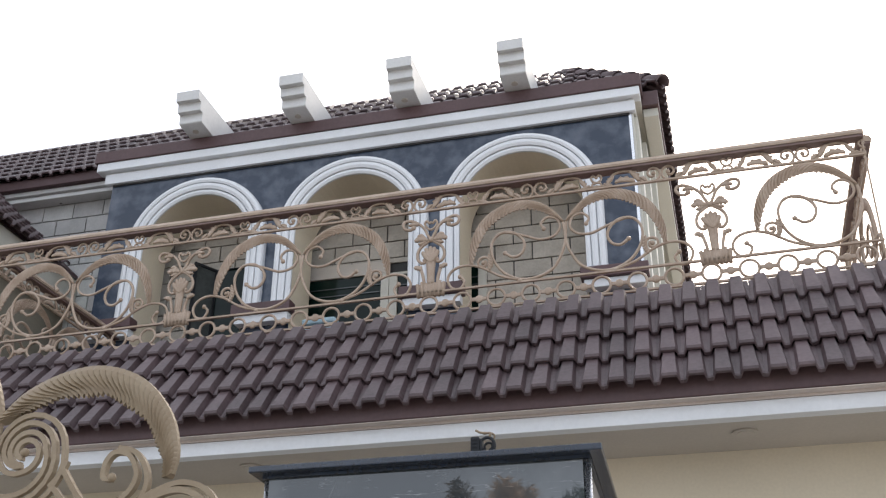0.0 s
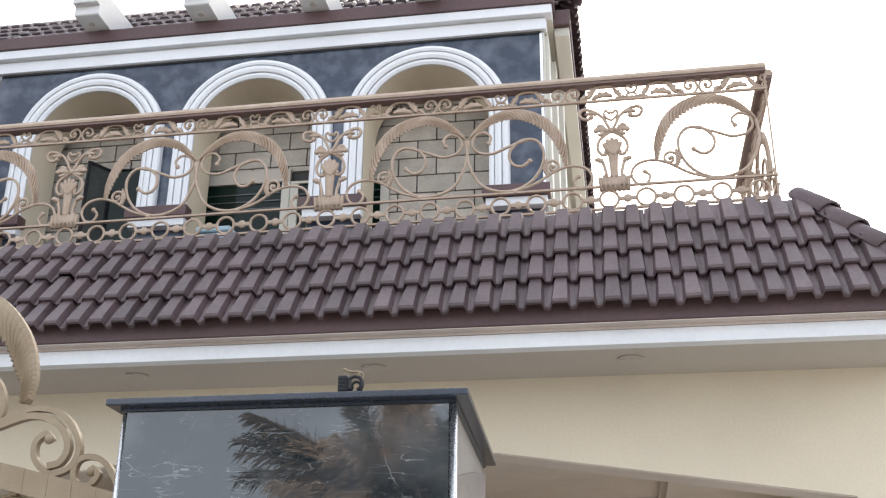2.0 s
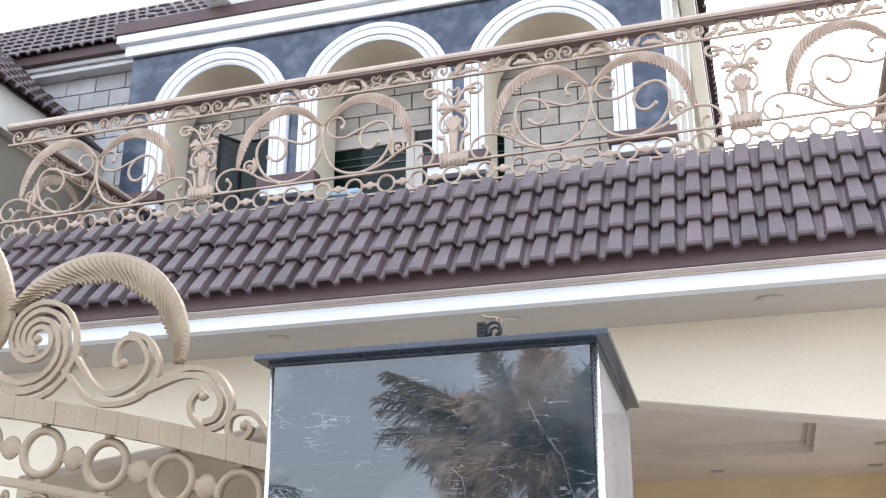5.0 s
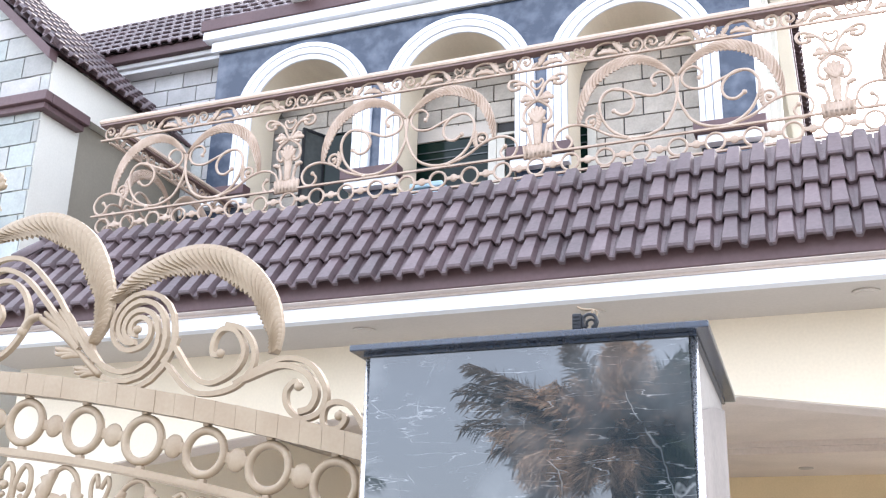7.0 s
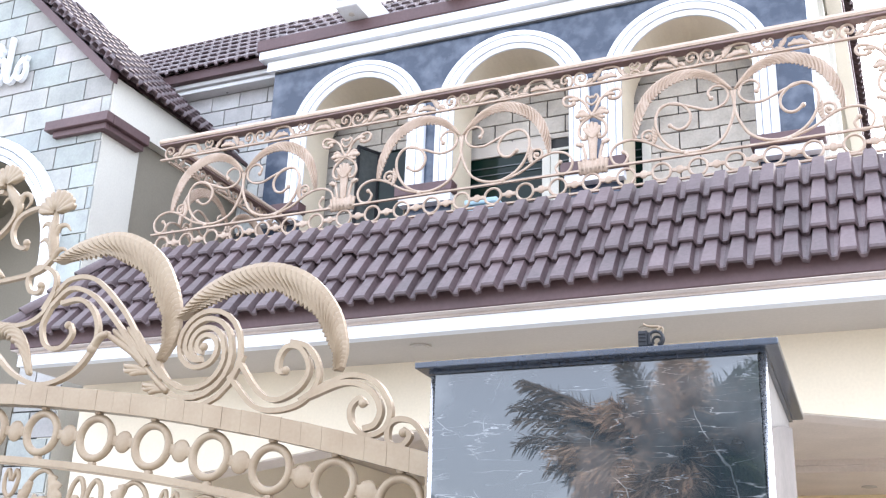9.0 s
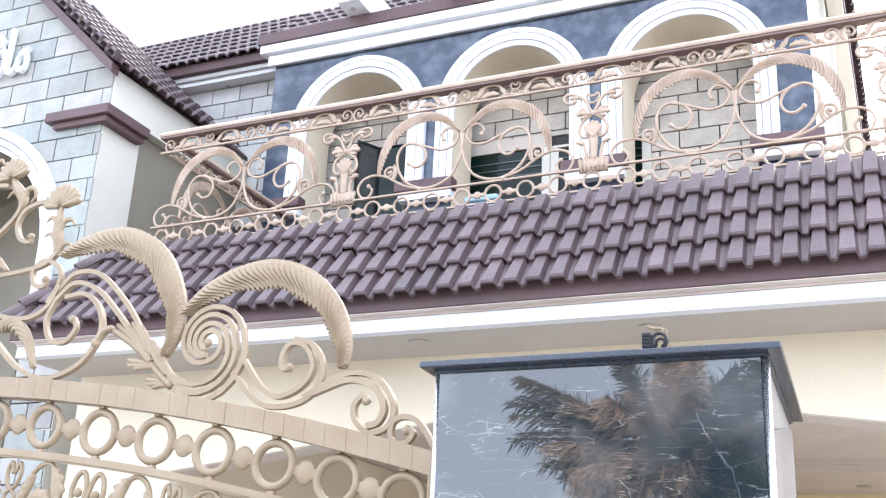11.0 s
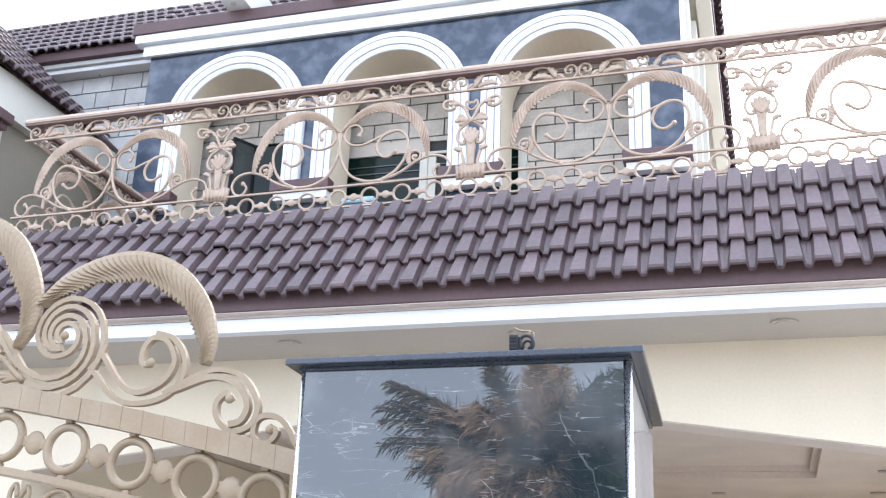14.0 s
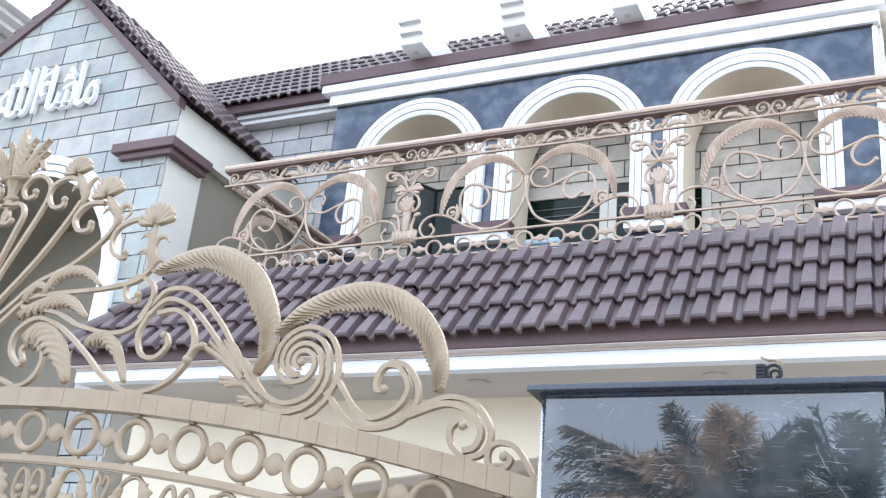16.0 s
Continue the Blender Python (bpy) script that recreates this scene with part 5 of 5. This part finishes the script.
    for base, tips, r in (((1.19, 0.352), ((1.012, 0.474), (1.035, 0.486), (1.062, 0.49), (1.092, 0.488), (1.125, 0.476), (1.05, 0.456), (1.078, 0.436)), 0.0135), ((1.215, 0.336), ((1.098, 0.368), (1.1, 0.352), (1.122, 0.342)), 0.0115), ((1.278, 0.276), ((1.18, 0.302), (1.184, 0.288), (1.205, 0.277)), 0.0105), ((1.255, 0.305), ((1.158, 0.436), (1.182, 0.424)), 0.0095)):
        for x, z in tips:
            mx, mz = (base[0] + x) / 2, (base[1] + z) / 2
            g(bm, [base, (mx + 0.12 * (z - base[1]), mz + 0.02 * (base[0] - x)), (x + 0.012, z - 0.004), (x, z + 0.006)], lambda u: r * (0.55 + 0.6 * math.sin(math.pi * min(u * 1.15, 1.0)) - 0.4 * u), 0.7, 5, s)
    g(bm, [(1.284, 0.271), (1.187, 0.355), (1.12, 0.415)], lambda u: 0.0105 * (1.1 - u * 0.7), s=s)
    g(bm, [(1.02, 0.478), (0.985, 0.468), (0.962, 0.435)], 0.0095, s=s)
    sphere(bm, mirrored([(0.96, 0)], s)[0][0], -0.003, 0.43 + GZ, 0.0165, 1, 0.9, 1, 14, 9)
    part("leaf", bm, GOLD, gate, "fluted acanthus leaf with pointed lobes", True)
    for pts, w, lobes in (([(0.20, 0.545), (0.27, 0.565), (0.345, 0.515), (0.40, 0.441), (0.442, 0.36)], 0.046, 10), ([(0.504, 0.513), (0.576, 0.529), (0.65, 0.469), (0.708, 0.357)], 0.022, 10), ([(0.246, 0.713), (0.303, 0.777), (0.417, 0.779), (0.51, 0.716)], 0.019, 13), ([(0.146, 0.636), (0.272, 0.668), (0.373, 0.668), (0.476, 0.597)], 0.025, 12), ([(0.15, 0.69), (0.2, 0.735), (0.25, 0.72)], 0.02, 5)):
        part("leaf", blade(bmesh.new(), pts, w, s, lobes), GOLD, gate, smooth=True)
CROWN = -0.062
bm = bmesh.new()
for s in (1, -1):
    for pts, w, lobes, y in (([(-0.03, 1.22), (0.0, 1.275), (0.045, 1.325), (0.086, 1.366)], 0.016, 7, -0.008), ([(-0.02, 1.22), (0.02, 1.262), (0.058, 1.29), (0.092, 1.31)], 0.014, 6, -0.006), ([(-0.02, 1.215), (0.022, 1.25), (0.058, 1.268), (0.074, 1.235)], 0.013, 5, -0.004), ([(-0.045, 1.22), (-0.03, 1.29), (-0.01, 1.345), (0.012, 1.378)], 0.014, 6, -0.01)):
        blade(bm, pts, w, s, lobes, y, 0.75, 1.4)
blade(bm, [(CROWN, 1.21), (CROWN + 0.004, 1.285), (CROWN + 0.008, 1.36), (CROWN + 0.012, 1.434)], 0.032, 1, 7, -0.012, 0.4, 1.2)
g(bm, [(CROWN, 1.09), (CROWN, 1.11), (CROWN, 1.14), (CROWN, 1.175), (CROWN, 1.2)], lambda u: 0.034 - 0.018 * math.sin(math.pi * u) + 0.008 * u, 0.8)
for z, r in ((1.207, 0.082), (1.125, 0.042)):
    sphere(bm, CROWN, 0, z + GZ, r, 1, 0.45, 0.16 if r > 0.05 else 0.3, 18, 6)
part("finial", bm, GOLD, gate, "tall leaf finial on a small dish at the crown")
# the leaves of the gate below: frame, rails and upright bars
for s in (1, -1):
    leaf = part("gate_leaf", box(box(box(bmesh.new(), s * 2.22 - 0.03, s * 2.22 + 0.03, -0.03, 0.03, 0.06, 2.03), s * 0.04 - 0.025, s * 0.04 + 0.025, -0.03, 0.03, 0.06, 1.85), min(s * 0.066, s * 2.188), max(s * 0.066, s * 2.188), -0.025, 0.025, 0.08, 0.16), GOLD, gate)
    for i in range(14):
        x = s * (0.18 + i * 0.146)
        part("bar", boxed(x - 0.01, x + 0.01, -0.01, 0.01, 0.162, arch_z(x, 0.47)), GOLD, leaf)
part("rail", arch_bar(bmesh.new(), 0.44, 0.03, 0.016), GOLD, gate)

# ---- gate pillar ----
PX0, PX1, PY0, PY1 = -1.092, -0.297, 2.36, 3.16
PZ = 2.202
pillar = thing("gate_pillar", "square gate pillar clad in polished black veined granite with steel edges", "pillar")
LEAN = -0.046


def skewed(bm):
    """The pillar is not quite square on plan: its sides run inwards to the back."""
    for v in bm.verts:
        v.co.x += LEAN * (v.co.y - PY0)
    return bm


part("front_slab", boxed(PX0 + 0.006, PX1 - 0.012, PY0, PY0 + 0.03, 0, PZ), BLACK, pillar)
part("core", skewed(boxed(PX0 + 0.014, PX1 - 0.004, PY0 + 0.032, PY1, 0, PZ)), PALECEMENT, pillar, "pale plastered side of the pillar")
# thin taupe sheet with a sloping top that paints the shadow on this side
bm = prism(bmesh.new(), [(PY0 + 0.034, 0), (PY1 + 0.003, 0), (PY1 + 0.003, 2.185), (PY0 + 0.5, 2.135), (PY0 + 0.25, 2.087), (PY0 + 0.034, 2.042)], "x", PX1 - 0.0035, PX1 + 0.0035)
part("side_shade", skewed(bm), SIDESHADE, pillar, "thin taupe sheet on the pillar side, painted as its shadow")
for x in (PX0 + 0.002, PX1 - 0.003):
    bm = bmesh.new()
    bmesh.ops.create_cone(bm, cap_ends=True, segments=14, radius1=0.0096, radius2=0.0096, depth=PZ - 0.002, matrix=Matrix.Translation((x, PY0 + 0.008, PZ / 2 - 0.001)))
    part("edge_strip", bm, STEEL, pillar, "polished steel edge strip", True)
part("cap", skewed(boxed(-1.126, -0.261, 2.318, 3.175, 2.210, 2.2262, 0.003)), CAP, pillar, "dark blue-black stone cap slab")
part("cap_bed", skewed(boxed(PX0 - 0.008, PX1 + 0.006, PY0 - 0.008, PY1 + 0.006, PZ + 0.0005, 2.2095)), CAP, pillar, "dark bedding under the cap")

# ---- small spotlight base with loose cables on the pillar ----
light = thing("spotlight_base", "small black lamp bracket with loose taped cable ends", "lamp base", at=(-0.562, 2.44, 2.2259))
light.scale = (0.62, 0.62, 0.62)
bm = bmesh.new()
box(bm, -0.046, 0.044, -0.032, 0.032, 0, 0.045, 0.004)
part("base_block", bm, DARKMETAL, light)
bm = bmesh.new()
box(bm, -0.044, -0.008, -0.03, 0.03, 0.046, 0.108, 0.005)
box(bm, -0.0075, 0.001, -0.026, 0.02, 0.05, 0.1, 0.003)
for z in (0.064, 0.078, 0.092):
    box(bm, -0.04, -0.012, -0.035, -0.0305, z, z + 0.006, 0.001)
part("housing", bm, DARKMETAL, light)
bm = bmesh.new()
sweep(bm, arc(0.02, 0.078, 0.027, -70, 250, 18), 0.0062, 1.2, 6, -0.012)
sweep(bm, arc(0.024, 0.07, 0.016, -80, 220, 14), 0.005, 1.2, 6, -0.004)
sweep(bm, glide([(0.034, 0.05), (0.046, 0.075), (0.04, 0.1), (0.026, 0.112)], 5), 0.006, 1.2, 6, 0.01)
part("bracket", bm, DARKMETAL, light, smooth=True)
bm = bmesh.new()
sweep(bm, glide([(0.03, 0.108), (0.034, 0.122), (0.016, 0.124), (-0.008, 0.128), (-0.026, 0.138)], 6), 0.005, 1, 6, -0.012)
sweep(bm, glide([(0.042, 0.1), (0.045, 0.12), (0.026, 0.13), (0.004, 0.128), (-0.006, 0.134)], 6), 0.0042, 1, 6, 0.01)
part("cable", bm, GOLD, light, "pale twisted cable ends", True)

# ---- raised lettering on the gable ----
lettering = thing("lettering", "raised white calligraphic lettering fixed to the stone gable", "lettering")


def word(text, right, base, sx, sz):
    letters = bpy.data.curves.new("word", "FONT")
    letters.body = text
    letters.extrude, letters.offset, letters.bevel_depth, letters.align_x, letters.shear = 0.036, -0.006, 0.004, "RIGHT", 0.06
    letters.materials.append(WHITE)
    ob = new("word", letters)
    ob.parent = lettering
    ob.matrix_world = Matrix.Translation((right, YG - 0.075, base)) @ pose(0, 0, 0, 90, 0, 0) @ Matrix.Diagonal((sx, sz, 0.7, 1))


word("\ufe8e\ufee3", -8.17, 6.91, 0.45, 0.8)
word("\ufe8e\ufeb7", -8.49, 6.92, 0.43, 0.8)
word("\ufe80", -8.87, 7.08, 0.5, 0.6)
word("\ufeea\ufee0\ufedf\ufe8d", -9.03, 6.91, 0.5, 0.84)
for xa, za, xb, zb in ((-8.357, 7.078, -8.21, 7.184), (-8.71, 7.268, -8.568, 7.34), (-8.69, 7.166, -8.559, 7.218), (-9.029, 7.358, -8.885, 7.436), (-9.45, 7.34, -9.42, 7.41), (-9.37, 7.34, -9.36, 7.42), (-9.29, 7.33, -9.27, 7.42), (-9.46, 7.33, -9.27, 7.315)):
    part("mark", prism(bmesh.new(), [(xa, za - 0.025), (xb, zb - 0.02), (xb + 0.012, zb + 0.025), (xa + 0.012, za + 0.025)], "y", YG - 0.1, YG - 0.045), WHITE, lettering)

# ---- wire hook under the back cornice ----
bm = bmesh.new()
sweep(bm, [(x, z) for x, z in glide([(-0.03, 0.03), (0.02, 0.035), (0.04, 0.0), (0.03, -0.05), (0.0, -0.06)], 6)], 0.008, 1, 6)
hook = tagged(part("wire_hook", bm, DARKMETAL), "small dark wire hook fixed under the pale cornice", "hook")
hook.location = (-7.46, 9.66, 7.93)

# ---- plastic crate on the balcony floor ----
crate = thing("plastic_crate", "pale blue plastic crate standing behind the railing", "crate", at=(-3.095, 7.62, 4.42))
part("body", box(boxed(-0.13, 0.13, -0.12, 0.12, 0, 0.52, 0.02), -0.14, 0.14, -0.13, 0.13, 0.24, 0.28, 0.006), BLUE, crate)
part("lid", boxed(-0.145, 0.145, -0.135, 0.135, 0.522, 0.57, 0.012), BLUE, crate)

# ---- windows behind the arches ----
def window(x0, x1, z0, z1, bars, label, lintel, frame_mat=None):
    w = thing("window", label, "window", kind="structure")
    f, m = 0.09 if lintel > 0.02 else 0.02, frame_mat or PALE
    for a, b, c, d in ((x0, x1, z1 - lintel, z1), (x0, x0 + f, z0, z1 - lintel - 0.002), (x1 - f, x1, z0, z1 - lintel - 0.002)):
        part("window_frame", boxed(a, b, YI - 0.07, YI - 0.025, c, d, 0.005), TAUPE if lintel > 0.1 and c > z1 - 0.2 else m, w)
    part("pane", boxed(x0 + f, x1 - f, YI - 0.045, YI - 0.03, z0, z1 - lintel), GLASS, w)
    for i in range(bars):
        z = z1 - lintel - 0.12 - 0.085 * i
        part("bar", boxed(x0 + f, x1 - f, YI - 0.058, YI - 0.05, z - 0.006, z + 0.006), SMOKE, w)


window(-4.4, -3.222, 4.8, 6.59, 3, "dark green glazed window with a deep pale lintel and thin bars", 0.145)
window(-3.218, -2.16, 4.8, 6.44, 2, "dark window beside the green one in a pale frame", 0.03)
window(-5.52, -4.5, 4.8, 6.72, 0, "dark glazed doorway in a thin frame", 0.012, DARKMETAL)
casement = thing("open_casement", "grey glazed door leaf standing ajar in the dark doorway", "door leaf")
leaf_m = Matrix.Translation((-5.40, 9.44, 4.8)) @ Matrix.Rotation(radians(62), 4, "Z")
for nm, m, bx in (("leaf_frame", DARKMETAL, (0, 0.03, -0.015, 0.015, 0, 1.92)), ("leaf_frame", DARKMETAL, (0.27, 0.3, -0.015, 0.015, 0, 1.92)), ("leaf_frame", DARKMETAL, (0.032, 0.268, -0.015, 0.015, 1.89, 1.92)), ("leaf_pane", SMOKE, (0.031, 0.269, -0.004, 0.004, 0, 1.889))):
    part(nm, boxed(*bx), m, casement).matrix_local = leaf_m

# ---- palms across the street ----
def palm(label, x, y, height, sprays, seed):
    rnd = random.Random(seed)
    p = thing("date_palm", label, "palm", "street palms", at=(x, y, 0))
    bm = bmesh.new()
    prev = None
    n = 40
    for i in range(n + 1):
        z = height * i / n
        r = (0.17 - 0.04 * i / n) * (1.0 + 0.1 * (i % 2)) + (0.1 if i > n - 5 else 0)
        ring = [bm.verts.new((r * math.cos(2 * math.pi * k / 12) * rnd.uniform(0.94, 1.06), r * math.sin(2 * math.pi * k / 12), z)) for k in range(12)]
        if prev:
            for k in range(12):
                bm.faces.new((prev[k], prev[(k + 1) % 12], ring[(k + 1) % 12], ring[k]))
        prev = ring
    bm.faces.new(prev)
    part("trunk", bm, BARK, p)

    def frond(bm, az, rise, length, droop):
        pts = []
        d = Vector((math.cos(az) * math.cos(rise), math.sin(az) * math.cos(rise), math.sin(rise)))
        q = Vector((0, 0, height - 0.1))
        steps = 14
        for i in range(steps + 1):
            pts.append(q.copy())
            q = q + d * (length / steps)
            d = (d + Vector((0, 0, -droop / steps))).normalized()
        side = Vector((-math.sin(az), math.cos(az), 0))
        for a, b in zip(pts, pts[1:]):
            w = side * 0.018
            u = Vector((0, 0, 0.018))
            v = [bm.verts.new(c) for c in (a - w, a + w, b + w, b - w, a + u, b + u)]
            bm.faces.new((v[0], v[1], v[2], v[3]))
            bm.faces.new((v[0], v[4], v[5], v[3]))
            bm.faces.new((v[1], v[4], v[5], v[2]))
        turned = rnd.choice((-1, 1))
        for i in range(64):
            f = 0.1 + 0.9 * i / 63
            k = min(int(f * steps), steps - 1)
            base = pts[k].lerp(pts[k + 1], f * steps - k)
            t = (pts[k + 1] - pts[k]).normalized()
            upv = side.cross(t)
            ll = 0.34 * math.sin(math.pi * (0.12 + 0.8 * f)) + 0.1
            for s in (-1, 1):
                dirn = (t * rnd.uniform(0.55, 0.95) + side * s * rnd.uniform(0.25, 0.9) + upv * s * turned * rnd.uniform(-0.1, 0.85) + Vector((0, 0, -0.25 * rnd.random()))).normalized()
                tip = base + dirn * ll * rnd.uniform(0.85, 1.1) + Vector((0, 0, -0.06))
                wv = t * 0.0075
                v = [bm.verts.new(c) for c in (base - wv, base + wv, base.lerp(tip, 0.55) + wv * 0.9 + Vector((0, 0, 0.012)), tip)]
                bm.faces.new(v)

    for az, rise, length, droop, dry, spread, count in sprays:
        for _ in range(count):
            bm = bmesh.new()
            frond(bm, radians(az + rnd.uniform(-spread, spread)), rise + rnd.uniform(-0.1, 0.1), length * rnd.uniform(0.88, 1.05), droop * rnd.uniform(0.8, 1.2))
            part("dry_frond" if dry else "frond", bm, (FROND, DRY, DUSKY)[dry], p, ("", "dry brown frond", "dusty dark brown frond")[dry])
    return p


# sprays: azimuth, rise at the crown, length, droop, state (0 green, 1 dry, 2 dusty), spread of the azimuth, number of fronds
palm("date palm with long fronds and dry brown ones", -2.8, -8.8, 3.9, [
    (180, 0.62, 2.3, 0.35, 2, 5, 3), (176, 0.48, 2.2, 0.35, 2, 8, 3), (172, 0.3, 2.0, 0.4, 2, 10, 3), (174, 0.05, 1.6, 0.4, 2, 12, 3), (172, -0.35, 1.35, 0.3, 2, 12, 3),
    (174, 0.6, 1.5, 0.4, 1, 12, 5), (170, 0.25, 1.6, 0.5, 1, 14, 7), (166, -0.1, 1.35, 0.5, 1, 16, 8), (165, 1.1, 1.55, 0.15, 2, 12, 3), (130, 0.7, 1.2, 0.4, 1, 30, 8), (60, 1.25, 1.3, 0.4, 1, 30, 8), (20, 1.0, 1.25, 0.7, 1, 40, 6), (10, 0.9, 1.3, 0.7, 2, 40, 6),
    (30, 0.5, 1.1, 1.2, 2, 60, 8), (110, 0.1, 1.1, 1.4, 1, 50, 8), (100, -0.3, 1.2, 1.0, 1, 50, 8), (60, 0.0, 1.4, 1.7, 2, 60, 6), (250, 0.5, 1.6, 0.9, 0, 60, 6),
    (10, 0.85, 1.5, 0.5, 0, 30, 7), (0, 0.5, 1.5, 0.7, 2, 40, 8), (0, 0.1, 1.5, 0.8, 0, 50, 8), (0, -0.5, 1.6, 0.8, 0, 50, 8)], 5)
palm("date palm with dense dark upright fronds", -1.3, -9.6, 3.75, [
    (180, 0.8, 1.8, 0.5, 0, 40, 10), (180, 0.45, 1.7, 0.7, 0, 30, 8), (90, 1.2, 1.65, 0.3, 0, 60, 10), (0, 0.75, 1.7, 0.6, 0, 40, 9), (0, 0.35, 1.8, 0.6, 0, 40, 7), (90, 0.2, 1.6, 1.2, 0, 70, 9), (180, 0.1, 1.7, 0.9, 0, 40, 8), (270, 0.6, 1.7, 0.8, 0, 70, 8)], 8)
palm("distant date palm with drooping dark fronds", -7.75, -9.4, 3.35, [
    (0, 0.5, 1.3, 1.0, 0, 180, 14), (0, 0.1, 1.2, 1.4, 0, 180, 10)], 11)

# ---- stone pieces of the walls ----
stone_wall(gable, -10.6, GXR - 0.002, 2.394, 8.76, YG, 0.5, 0.2453, in_gable, 0.041, planes=(((GX, APEX - 0.07), (SL, 1.0)), ((GX, APEX - 0.07), (-SLL, 1.0))))
stone_wall(back_wall, -9.0, BX0 - 0.01, 5.9555, 7.868, 9.72, 0.41, 0.2125, None, 0.328, stone=BRIGHTSTONE)
stone_wall(inner_wall, -6.2, -0.77, 5.24, 7.64, YI, 0.398, 0.2, lambda x, z: not (-4.4 < x < -3.02 and z < 6.59 or -3.02 <= x < -2.16 and z < 6.44 or -5.52 < x < -4.5 and z < 6.72), 0.255, stone=LITSTONE)
